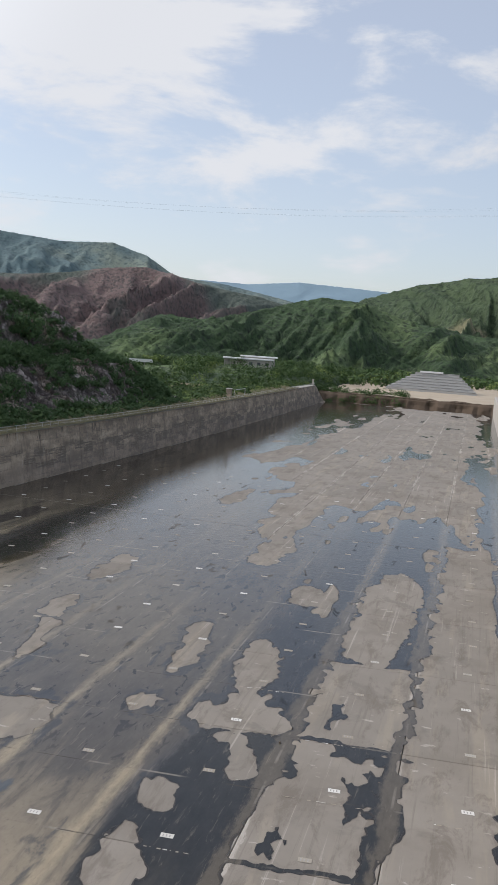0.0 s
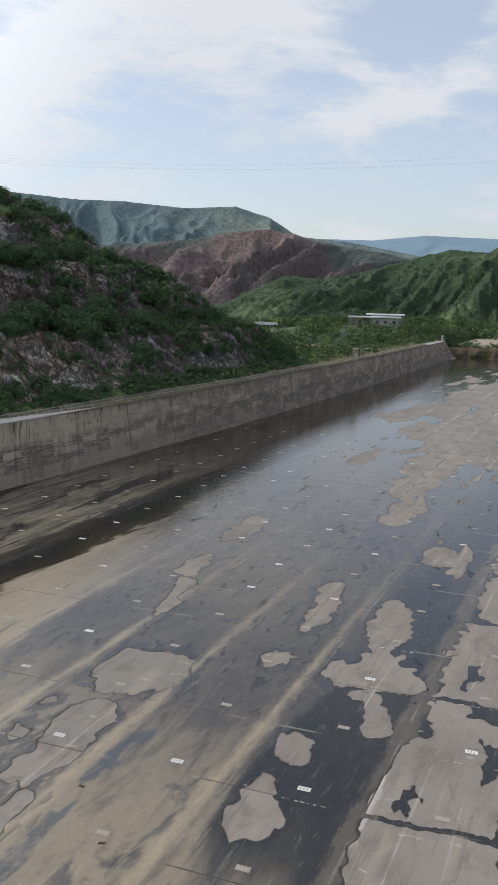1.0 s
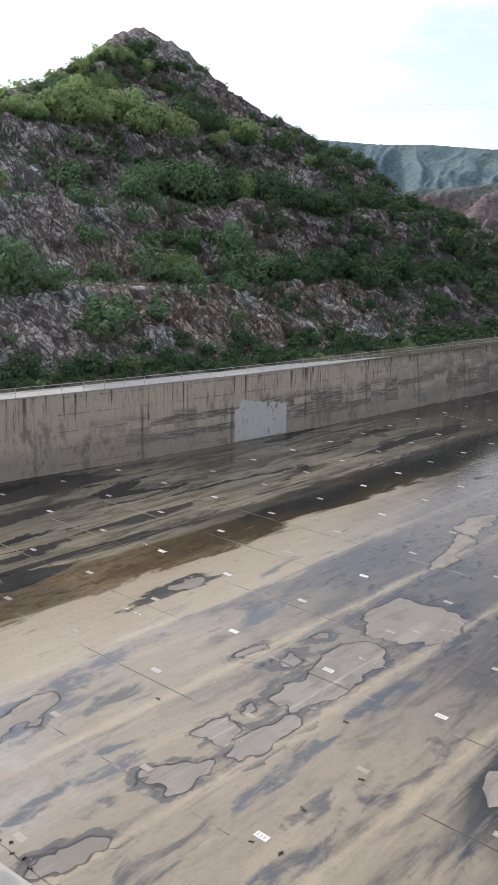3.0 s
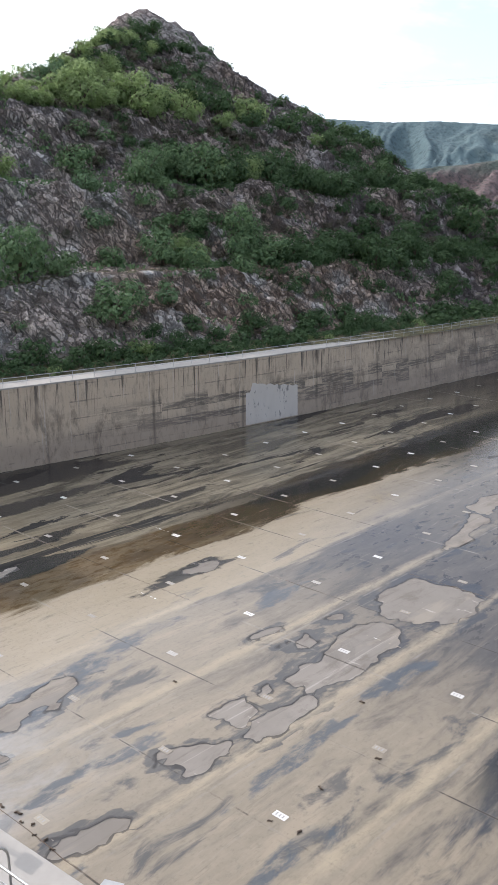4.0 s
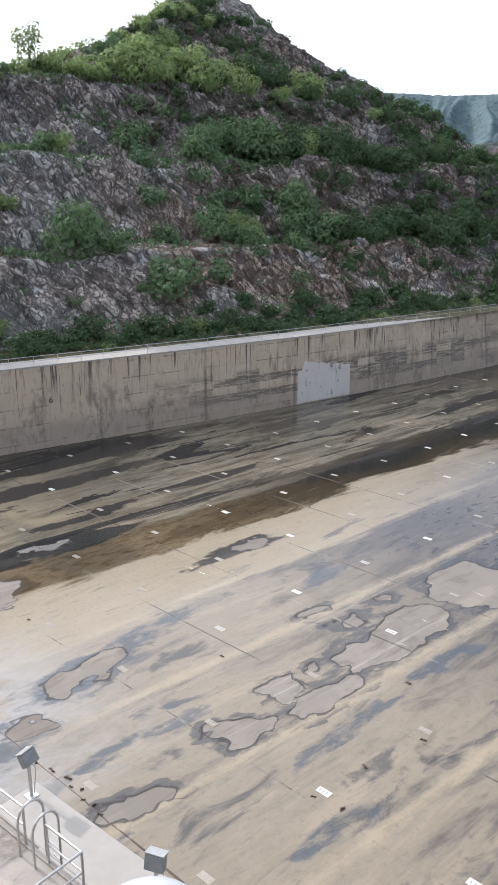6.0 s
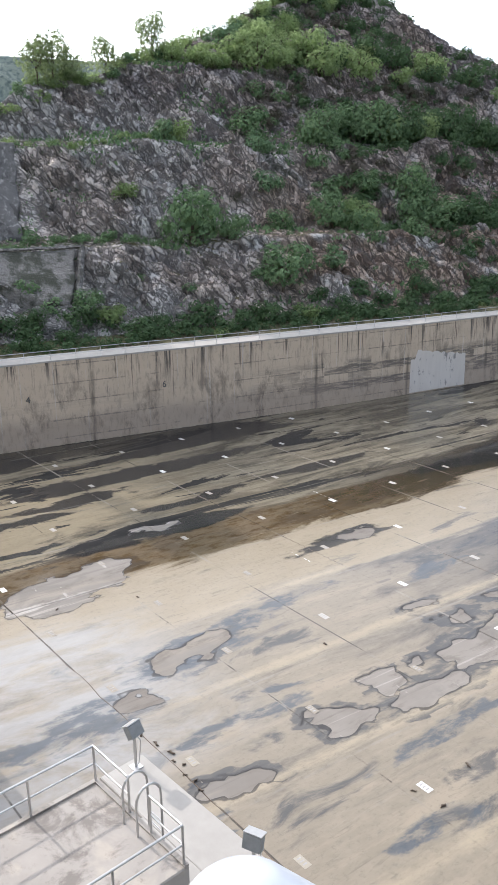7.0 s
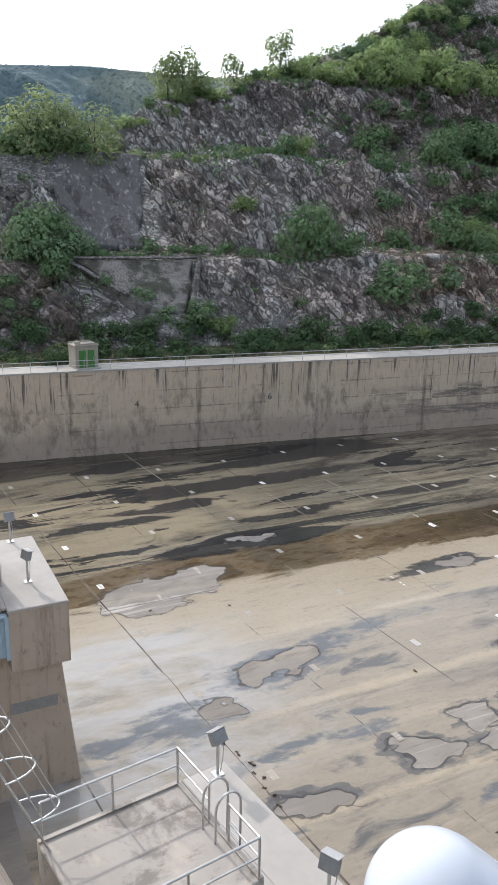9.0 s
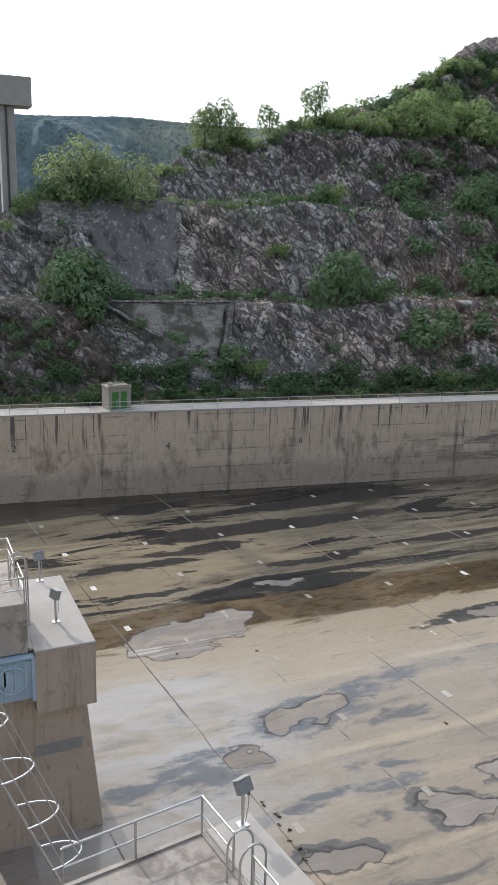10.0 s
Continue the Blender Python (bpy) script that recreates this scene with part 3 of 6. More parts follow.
spots = k.math("MULTIPLY", spots, k.band(k.axis(1), 34.0, 56.0, 0.08, 1.0))
soaked = k.mix(spots, soaked, (0.022, 0.024, 0.027))
# the water is clear and dark round the dry islands
scour = k.band(k.math("ADD", deep.outputs["Fac"], k.band(k.noise(k.at((1.0, 0.5, 1.0)), 0.5, 8, 0.65, 0.4), 0.3, 0.7, -1.3, 2.2)), 2.0, 0.5)
soaked = k.mix(k.math("MULTIPLY", scour, 0.75), soaked, k.mix(fine, (0.022, 0.028, 0.036), (0.066, 0.070, 0.075)))
clear = k.math("MULTIPLY", k.band(xw, -16.6, -15.4), k.math("MULTIPLY", k.band(k.axis(1), 28.0, 33.0), k.band(k.axis(1), 60.0, 50.0, 0.35, 1.0)))
soaked = k.mix(k.math("MULTIPLY", clear, 0.85), soaked, k.mix(fine, (0.008, 0.010, 0.011), (0.042, 0.043, 0.043)))
# tan drifts along the lane joints
lane = k.math("ABSOLUTE", k.math("SUBTRACT", k.math("FRACT", k.math("DIVIDE", k.math("ADD", k.axis(0), 2.2 + 7.48 * 20.5), 7.48), 0), 0.5), 0)
drift_at = k.math("ABSOLUTE", k.math("SUBTRACT", k.math("FRACT", k.math("DIVIDE", k.math("ADD", k.axis(0), 2.9 + 7.48 * 20.5), 7.48), 0), 0.5), 0)
drift = k.math("MULTIPLY", k.band(k.math("ADD", drift_at, k.math("MULTIPLY", k.noise(k.at((1, 0.25, 1)), 0.9, 9, 0.75), 0.30)), 0.25, 0.12), k.band(k.axis(0), -14.0, -15.6, 0.0, 0.95))
drift = k.math("MULTIPLY", drift, k.band(k.axis(1), 80.0, 38.0, 0.12, 1.0))
soaked = k.mix(drift, soaked, k.mix(fine, (0.25, 0.205, 0.14), (0.41, 0.34, 0.235)))
# a broad tan bank, then brown algae, then streaks of olive mud and black slick towards the wall
xt = k.math("ADD", k.axis(0), k.band(k.noise(k.at((1.0, 0.22, 1.0)), 0.30, 9, 0.66, 0.5), 0.25, 0.75, -1.5, 1.5))
tan = k.math("MULTIPLY", k.band(xt, -47.9, -47.2), k.band(xw, -39.2, -40.4))
tan = k.math("MULTIPLY", tan, k.band(k.noise(k.at((1.0, 0.2, 1.0)), 0.5, 7, 0.62, 0.4), 0.66, 0.58, 0.1, 0.95))
tan = k.math("MULTIPLY", tan, k.band(k.math("ADD", k.axis(1), k.math("MULTIPLY", xw, 2.5)), -28.0, -60.0))
soaked = k.mix(tan, soaked, k.mix(k.noise(k.at((1.0, 0.3, 1.0)), 0.9, 9, 0.7), (0.25, 0.203, 0.138), (0.36, 0.300, 0.215)))
algae = k.math("MULTIPLY", k.band(xw, -54.6, -53.2), k.band(xt, -47.0, -47.9))
soaked = k.mix(k.math("MULTIPLY", algae, k.band(fine, 0.34, 0.56, 0.95, 0.65)), soaked, k.mix(k.noise(k.at((1, 0.4, 1)), 0.7, 8, 0.7), (0.014, 0.009, 0.005), (0.140, 0.086, 0.034)))
beyond = k.band(xw, -52.6, -54.0)
streaks = k.noise(k.at((1.0, 0.15, 1.0)), 0.55, 11, 0.70, 0.8)
olive = k.mix(k.band(streaks, 0.34, 0.64), (0.046, 0.041, 0.031), (0.200, 0.173, 0.125))
olive = k.mix(k.band(fine, 0.52, 0.66, 0.0, 0.55), olive, (0.085, 0.074, 0.055))
olive = k.mix(k.math("MULTIPLY", k.band(k.axis(1), 46.0, 22.0), k.band(k.noise(k.at((1.0, 0.2, 1.0)), 0.32, 10, 0.68, 0.6), 0.40, 0.54, 0.1, 0.85)), olive, k.mix(fine, (0.185, 0.150, 0.098), (0.330, 0.272, 0.180)))
soaked = k.mix(beyond, soaked, olive)
slick = k.band(k.noise(k.at((1.0, 0.18, 1.0)), 0.27, 11, 0.66, 0.9), 0.565, 0.585)
soaked = k.mix(k.math("MULTIPLY", slick, k.band(xw, -50.0, -56.0, 0.0, 0.93)), soaked, (0.020, 0.021, 0.023))
# a black algae lane; past y 84 the hill's dark reflection as colour
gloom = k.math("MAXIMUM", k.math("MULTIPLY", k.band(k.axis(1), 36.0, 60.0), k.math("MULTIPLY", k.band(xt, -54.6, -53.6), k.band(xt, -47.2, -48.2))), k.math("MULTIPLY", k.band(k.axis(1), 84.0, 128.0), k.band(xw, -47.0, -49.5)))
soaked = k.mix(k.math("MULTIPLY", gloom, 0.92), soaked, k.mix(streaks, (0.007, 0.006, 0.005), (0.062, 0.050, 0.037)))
# wall's shade and hill's reflection, painted as a dark strip
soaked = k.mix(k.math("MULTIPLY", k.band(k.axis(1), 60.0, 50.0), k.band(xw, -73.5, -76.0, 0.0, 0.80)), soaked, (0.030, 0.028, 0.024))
# damp brown silt beside the joints of the dry lanes
seam = k.math("MULTIPLY", k.band(k.math("ADD", lane, k.band(k.noise(k.at((1, 0.3, 1)), 0.9, 8, 0.72), 0.3, 0.7, -0.05, 0.05)), 0.12, 0.05), k.band(k.axis(0), -14.0, -12.0, 0.0, 0.85))
soaked = k.mix(seam, soaked, k.mix(fine, (0.055, 0.046, 0.036), (0.165, 0.142, 0.112)))
grit = k.noise(k.at((1.0, 0.8, 1.0)), 3.5, 10, 0.8)
soaked = k.mix(k.band(grit, 0.50, 0.72, 0.0, 0.34), soaked, (0.045, 0.040, 0.036))
thread = k.noise(k.at((1.0, 0.13, 1.0)), 2.6, 9, 0.72, 0.7)
soaked = k.mix(k.band(thread, 0.56, 0.70, 0.0, 0.30), soaked, (0.042, 0.038, 0.034))
soaked = k.mix(k.band(thread, 0.43, 0.33, 0.0, 0.22), soaked, (0.33, 0.285, 0.22))
# the sky's pale sheen by the piers, put into the floor colour
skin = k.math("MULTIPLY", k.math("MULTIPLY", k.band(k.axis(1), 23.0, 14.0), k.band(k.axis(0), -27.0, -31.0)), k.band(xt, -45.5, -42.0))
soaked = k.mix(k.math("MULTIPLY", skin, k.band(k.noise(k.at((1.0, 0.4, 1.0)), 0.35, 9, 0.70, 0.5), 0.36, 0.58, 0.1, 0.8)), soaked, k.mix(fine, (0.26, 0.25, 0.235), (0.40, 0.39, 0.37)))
# standing pools of dark water with a sharp edge; where x > -40 the sky's blue reflection is put into the colour
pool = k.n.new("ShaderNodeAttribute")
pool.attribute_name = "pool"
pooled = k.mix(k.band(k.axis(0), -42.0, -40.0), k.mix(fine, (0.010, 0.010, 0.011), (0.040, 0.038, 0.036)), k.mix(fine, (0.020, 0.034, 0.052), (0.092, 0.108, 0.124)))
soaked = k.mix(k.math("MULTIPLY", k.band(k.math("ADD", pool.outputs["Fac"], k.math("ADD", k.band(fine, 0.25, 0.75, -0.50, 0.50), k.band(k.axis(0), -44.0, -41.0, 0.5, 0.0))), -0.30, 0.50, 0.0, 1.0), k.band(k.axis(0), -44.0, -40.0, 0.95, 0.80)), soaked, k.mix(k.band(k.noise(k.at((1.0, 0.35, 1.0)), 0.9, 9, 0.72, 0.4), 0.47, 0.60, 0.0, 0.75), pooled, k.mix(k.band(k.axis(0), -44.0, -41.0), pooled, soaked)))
# joints showing through
cross = k.math("SUBTRACT", k.axis(1), k.math("MULTIPLY", k.axis(0), 0.087))
across = k.math("ABSOLUTE", k.math("SUBTRACT", k.math("FRACT", k.math("DIVIDE", k.math("ADD", cross, 70.0 - 38.12 + 3.5), 7.0), 0), 0.5), 0)
seen = k.band(k.noise(k.at(), 0.14, 4), 0.50, 0.60)
soaked = k.mix(k.math("MULTIPLY", k.band(across, 0.018, 0.005), k.math("MULTIPLY", seen, 0.6)), soaked, (0.30, 0.265, 0.215))
soaked = k.mix(k.math("MULTIPLY", k.band(across, 0.010, 0.003), k.band(k.noise(k.at(), 0.12, 7, 0.75), 0.47, 0.56, 0.06, 0.9)), soaked, (0.045, 0.038, 0.030))
soaked = k.mix(k.math("MULTIPLY", k.band(lane, 0.016, 0.004), k.band(k.noise(k.at(), 0.2, 6, 0.7), 0.45, 0.62, 0.0, 0.45)), soaked, (0.28, 0.25, 0.21))
rim = k.band(k.math("ADD", deep.outputs["Fac"], k.band(fine, 0.3, 0.7, -0.10, 0.07)), 0.04, 0.15, 0.80, 0.0)
soaked = k.mix(rim, soaked, (0.030, 0.026, 0.024))
k.colour(soaked)
k.rough(k.math("ADD", k.math("ADD", k.band(lines, 0.40, 0.60, 0.015, 0.06), k.math("MULTIPLY", k.math("MAXIMUM", tan, k.math("MULTIPLY", beyond, k.band(k.axis(1), 112.0, 78.0))), 0.16)), k.math("MULTIPLY", rim, 0.40)))
k.bsdf.inputs["IOR"].default_value = 1.34
tufts_at = k.band(k.noise(k.at((1.0, 0.36, 1.0)), 0.62, 9, 0.66, 0.6), 0.615, 0.635)
tufts_at = k.math("MULTIPLY", tufts_at, k.math("MULTIPLY", k.band(k.axis(1), 44.0, 62.0), k.band(k.axis(0), -48.0, -44.0)))
k.l.new(k.math("SUBTRACT", 0.5, k.math("MAXIMUM", k.math("MULTIPLY", tufts_at, 0.46), k.math("MULTIPLY", k.math("MULTIPLY", slick, beyond), 0.36))), k.bsdf.inputs["Specular IOR Level"])
k.bump(k.math("MULTIPLY", k.noise(k.at((0.7, 1.1, 1.0)), 1.3, 6, 0.6), k.band(k.axis(1), 45.0, 110.0, 1.0, 2.6)), 0.16, 0.05)

# ---- plan of the chute ----
LANE, SKEW = 7.48, 0.087
LANE0 = -2.2                                    # joint between the first two lanes
WALL_Y = [-60, 9, 35, 65, 85, 115, 150, 185, 250, 372]
WALL_X = [-89, -81.5, -78.2, -74, -72.2, -70.8, -69.2, -68.4, -67.6, -68.6]
WALL_H = [8.84, 8.84, 8.84, 8.8, 8.7, 8.4, 8.2, 8.2, 8.2, 8.2]
END_Y, RIGHT_X = 388.0, 8.8


def wall_x(y):
    ys = np.asarray(y, float)
    return sum(np.interp(ys + d, WALL_Y, WALL_X) for d in (-12, -6, 0, 6, 12)) / 5


def wall_h(y):
    return np.interp(y, WALL_Y, WALL_H)


def foot_x(y):
    return wall_x(y) - 9.5


# ---- ground to the horizon ----
ground_h = Shape()
gs = 4700
ground_h.add([(-gs, -gs, -1.2), (gs, -gs, -1.2), (gs, gs, -1.2), (-gs, gs, -1.2)], [(0, 1, 2, 3)])
tagged(part("ground", ground_h, field_mat), "scrub-covered valley ground of dry grass", "ground", kind="structure")

# ---- hill beside the chute ----
RIDGE_Y = [-60, 5, 24, 36, 45, 56, 68, 78, 88, 103, 119, 129, 137, 142.5, 147.5, 155, 160, 163, 174, 186, 195, 205, 217, 400]
RIDGE_Z = [26, 27, 30, 35, 39.5, 41.6, 46.5, 49, 53, 60, 68.5, 72.3, 68.5, 61, 53, 48.8, 44, 37.0, 31, 21.5, 15.5, 10.4, 8.8, 8.5]
FACE_U = [-12, 0, 8.5, 13.5, 24.5, 30.5, 42, 47, 120, 200]
FACE_Z = [8.4, 9.3, 18.4, 19.4, 31.0, 32.2, 43.5, 45.5, 103, 165]


def hill_z(x, y):
    x, y = np.asarray(x, float), np.asarray(y, float)
    warp = (0.7 + 1.6 * step(55, 110, y)) * fbm(x * 0.04, y * 0.04, 3, 5)
    u = foot_x(y) - x + warp * step(0, 8, foot_x(y) - x)
    face = np.interp(u, FACE_U, FACE_Z)
    ridge = np.interp(y + 1.5 * fbm(x * 0.05, y * 0.05, 2, 9), RIDGE_Y, RIDGE_Z)
    back = ridge - 0.45 * (u - (ridge - 9.3) / 0.78)
    z = np.minimum(face, np.maximum(back, 7.5 + 0 * back))
    steep = step(0.0, 4.0, u) * step(9.5, 12.0, z)
    crest = step(0.0, 9.0, back - face) * 0.75 + 0.25
    return z + steep * crest * quiet(u, y) * 0.9 * fbm((y + 0.9 * u) * 0.10, (y - 0.9 * u) * 0.04, 3, 21)


def quiet(u, y):
    """Nought where masonry and sprayed concrete cover the rock."""
    low = step(23.5, 25.0, y) * step(39.5, 38.0, y) * step(2.2, 2.8, u) * step(9.6, 9.2, u)
    high = step(24.0, 25.5, y) * step(38.5, 37.5, y) * step(13.0, 14.0, u) * step(26.5, 25.5, u)
    return 1 - np.maximum(low, high)


def slabs(p, q, seed):
    """Tilted slabs of rock: height, and distance to the joint between two slabs."""
    ip, iq = np.floor(p), np.floor(q)
    near, second, height = np.full(p.shape, 9.0), np.full(p.shape, 9.0), np.zeros(p.shape)
    for i in (-1, 0, 1):
        for j in (-1, 0, 1):
            cp, cq = ip + i, iq + j
            dp = p - cp - 0.5 - 0.45 * lattice(cp, cq, seed)
            dq = q - cq - 0.5 - 0.45 * lattice(cp, cq, seed + 1)
            d = np.sqrt(dp * dp + dq * dq)
            h = lattice(cp, cq, seed + 2) + 0.9 * lattice(cp, cq, seed + 3) * dp + 1.3 * lattice(cp, cq, seed + 4) * dq
            closer = d < near
            second = np.where(closer, near, np.minimum(second, d))
            height = np.where(closer, h, height)
            near = np.where(closer, d, near)
    return height, second - near


def crag(u, y):
    """How far the broken rock stands out from the face."""
    w = 1.4 * u + 0.5 * fbm(y * 0.12, u * 0.12, 3, 63)
    along, across = 0.66 * y - 0.75 * w, 0.75 * y + 0.66 * w
    along = along + 0.8 * fbm(y * 0.3, u * 0.3, 3, 64)
    big, gap = slabs(along / 6.0, across / 2.1, 71)
    mid, gap2 = slabs(along / 2.6, across / 0.95, 81)
    small = slabs(along / 1.3, across / 0.55, 91)[0]
    out = 0.75 * big + 0.42 * mid + 0.20 * small
    out -= 0.8 * step(0.22, 0.02, gap) + 0.35 * step(0.25, 0.03, gap2)
    return out + 1.0 * fbm(along * 0.09, across * 0.16, 3, 97)


hy_, hu_ = np.meshgrid(np.concatenate([np.arange(-58, 0, 1.2), np.arange(0, 140, 0.27), np.arange(140, 212, 0.36), np.arange(212, 330, 2.0)]), np.concatenate([np.arange(-9, 0, 0.5), np.arange(0, 52, 0.27), np.arange(52, 66, 0.4), np.arange(66, 190, 2.5)]), indexing="ij")
hx_ = foot_x(hy_) - hu_
hz_ = hill_z(hx_, hy_)
ridge_u_ = (np.interp(hy_, RIDGE_Y, RIDGE_Z) - 9.3) / 0.78
tilt_ = np.gradient(np.interp(np.arange(-12, 200, 0.5), FACE_U, FACE_Z), 0.5)
out_ = crag(hu_, hy_) * step(0.0, 3.0, hu_) * quiet(hu_, hy_) * (0.25 + 0.75 * step(0.35, 0.8, np.interp(hu_, np.arange(-12, 200, 0.5), tilt_)))
out_ = out_ * (0.3 + 0.7 * step(-0.5, 4.0, ridge_u_ - hu_)) * step(-45, 0, hy_) * step(230, 205, hy_)
out_ -= 0.9 * step(23.0, 24.5, hy_) * step(39.0, 37.5 - 0.55 * (8.5 - np.clip(hu_, 0, 8.5)), hy_) * step(2.0, 3.0, hu_) * step(9.2, 8.6, hu_)
hill = part("hill", sheet("hill", hx_ + 0.70 * out_, hy_, hz_ + 0.70 * out_, rock_mat, False), None)
tagged(hill, "steep rocky hill cut in benches, grown with green scrub", "hill", kind="structure")


def facing(name, label, mat, y0, y1, u0, u1, out, seed, left=0.0, right=0.0, tiers=()):
    """A skin on the rock face; left and right slant its ends, tiers step it out towards its foot."""
    n_y, n_u = int((y1 - y0) / 0.22) + 1, int((u1 - u0) / 0.18) + 1
    yy, uu = np.meshgrid(np.linspace(y0, y1, n_y), np.linspace(u0, u1, n_u), indexing="ij")
    edge = np.minimum(np.minimum(yy - y0 - left * (u1 - uu), y1 - right * (u1 - uu) - yy), np.minimum(uu - u0, u1 - uu))
    edge = edge + 0.25 * fbm(yy * 0.7, uu * 0.7, 3, seed + 7)
    proud = out + 0.10 * fbm(yy * 1.2, uu * 1.2, 3, seed) + 0.2 * fbm(yy * 0.25, uu * 0.25, 2, seed + 9) - 2.0 * step(0.25, -0.1, edge)
    for at_u, depth in tiers:
        proud = proud + depth * (uu < at_u)
    xx = foot_x(yy) - uu
    zz = np.interp(uu, FACE_U, FACE_Z)
    return tagged(part(name, sheet(name, xx + 0.72 * proud, yy, zz + 0.70 * proud, mat, False), None), label, "retaining wall", kind="structure")


facing("retaining_wall", "mossy rubble stone retaining wall below the bench", masonry_mat, 24.0, 39.0, 2.6, 8.9, 0.15, 3, 1.25, 0.55, ((6.1, 0.35), (4.0, 0.4)))
facing("rubble_wall", "pale rubble stone footing under the retaining wall", rubble_mat, 31.0, 36.6, 0.4, 3.0, 0.9, 13)
facing("shotcrete", "dark grey sprayed concrete facing on the rock", shot_mat, 25.0, 38.2, 13.4, 25.2, 0.25, 4, 0.0, 0.35)
facing("rubble_wall", "pale rubble wall under the upper bench", rubble_mat, 19.0, 27.4, 20.0, 24.2, 0.3, 5)


def coping(label, ends, r):
    s = Shape()
    pts = [tuple(a + (b - a) * i / 6 + 0.04 * math.sin(3.1 * i + c) for c, (a, b) in enumerate(zip(*ends))) for i in range(7)]
    s.tube(pts, r, 4)
    return tagged(part("kerb", s, rubble_mat), label, "kerb", kind="structure")


coping("pale concrete edge along the hill bench", [(float(foot_x(yy)) - 8.6, yy, 18.75) for yy in (24.3, 39.2)], 0.20)
coping("slanting concrete coping beside the retaining wall", [(float(foot_x(yy)) - uu + 0.3, yy, zz) for uu, yy, zz in ((9.0, 23.4, 18.7), (5.0, 29.2, 14.9))], 0.26)
coping("slanting pale buttress edge of the retaining wall", [(float(foot_x(yy)) - uu + 0.5, yy, zz) for uu, yy, zz in ((8.6, 39.3, 18.8), (3.4, 36.4, 13.2))], 0.34)

# ---- mountains, each a ridge seen at its own distance ----


def mountain(name, label, radius, az, el, mat, az0, az1, seed, depth=0.32, gully=1.0, rows=90, canopy=0.0):
    a = np.radians(np.arange(az0, az1, 0.12))
    q = np.concatenate([np.linspace(-1, 0.05, rows), np.linspace(0.08, 0.6, 12)])
    aa, qq = np.meshgrid(a, q, indexing="ij")
    r = radius * (1 + depth * qq)
    top = 26 + radius * np.tan(np.radians(np.interp(np.degrees(aa), az, el))) + 1.5
    s = np.clip(np.where(qq < 0, 1 + qq, 1 - qq), 0, 1)
    px, py = -r * np.sin(aa), r * np.cos(aa)
    w = 9.0 / radius
    bend = fbm(px * w * 0.9, py * w * 0.9, 3, seed)
    slant = 0.9 * vnoise(aa * 3.0, 0 * aa, seed + 5)
    across, down = aa * 15 + slant * qq * 3.5 + 0.5 * bend, qq * 1.1 + 0.35 * bend
    spur = 0.62 * np.clip(1 - np.abs(fbm(across, down, 2, seed + 3)), 0, 1) ** 1.2
    spur += 0.27 * np.clip(1 - np.abs(fbm(across * 2.9 + 1.4 * qq, down * 1.9, 2, seed + 4)), 0, 1) ** 1.2
    spur += 0.11 * np.clip(1 - np.abs(fbm(across * 7.5 - 2.5 * qq, down * 4.5, 2, seed + 6)), 0, 1) ** 1.2
    rise = s ** 1.1
    z = -3 + (top + 3) * (rise + 0.42 * gully * (spur - 0.56) * np.clip(np.sin(np.pi * s ** 0.85), 0, 1) ** 0.8 + 0.018 * gully * fbm(px * w * 9, py * w * 9, 3, seed + 8) * np.sin(np.pi * s ** 0.6))
    z += 0.003 * (top + 40) * fbm(px * w * 30, py * w * 30, 3, seed + 11) * s
    z += canopy * np.maximum(0, fbm(px * 0.16, py * 0.16, 3, seed + 14)) * step(0.0, 0.15, s)
    return tagged(part(name, sheet(name, px, py, z, mat), None), label, "mountain", kind="structure")


mountain("mountain_far", "distant mountain range with haze in its pale blue", 4300, [-12, 3, 8, 12.4, 16, 19, 24, 40], [3.6, 3.7, 4.0, 4.2, 3.85, 3.9, 3.8, 3.6], hazed_far_hill, -14, 42, 50, 0.1, 0.25)
mountain("mountain_high", "hazy blue-green mountain with worn gullies", 2400, [5, 11, 13.1, 17.4, 20.9, 22.9, 25.2, 28.9, 32.5, 36, 40.3, 50, 60, 70.8, 74.8, 80.5, 90, 110], [1.0, 2.4, 2.9, 3.7, 4.0, 5.2, 5.9, 5.7, 6.0, 6.0, 6.3, 6.6, 7.0, 7.5, 7.7, 7.5, 7.2, 7.0], hazed_hill, 4, 112, 61, 0.22, 0.9)
mountain("mountain_red", "bare reddish earth slopes under the mountain", 1750, [10, 12.5, 15, 18, 20.5, 23, 25.5, 28, 31, 36, 45], [1.4, 2.4, 3.0, 3.4, 3.9, 4.5, 4.2, 3.7, 3.3, 3.0, 2.6], red_hill, 9, 48, 72, 0.20, 2.0)
mountain("mountain_right", "green mountain ridge with ochre grass on top", 1250, [-14, -4, 0.1, 4.1, 6, 8, 10, 13], [5.4, 5.3, 5.1, 4.5, 3.9, 3.2, 2.2, 0.5], ochre_hill, -16, 14, 83, 0.26, 2.1, 170, 2.0)
mountain("hill_green", "low green wooded hills across the valley", 900, [-14, 0, 5, 8.1, 10.8, 13, 16, 19, 21.8, 23.6, 25.8, 28, 34, 45], [1.4, 1.2, 2.0, 3.0, 3.2, 2.6, 1.7, 1.15, 1.3, 0.5, -0.65, -1.0, -1.1, -1.1], green_hill, -16, 48, 94, 0.26, 1.9, 190, 2.2)

# ---- walls of the chute ----
floor = thing("floor", "wet concrete spillway floor of large slabs with silt", "floor", kind="structure")
bed = Shape().box(-96, -30, -0.75, 12, END_Y, -0.30)
part("bed", bed, floor_mat, floor, "concrete bed under the slabs")

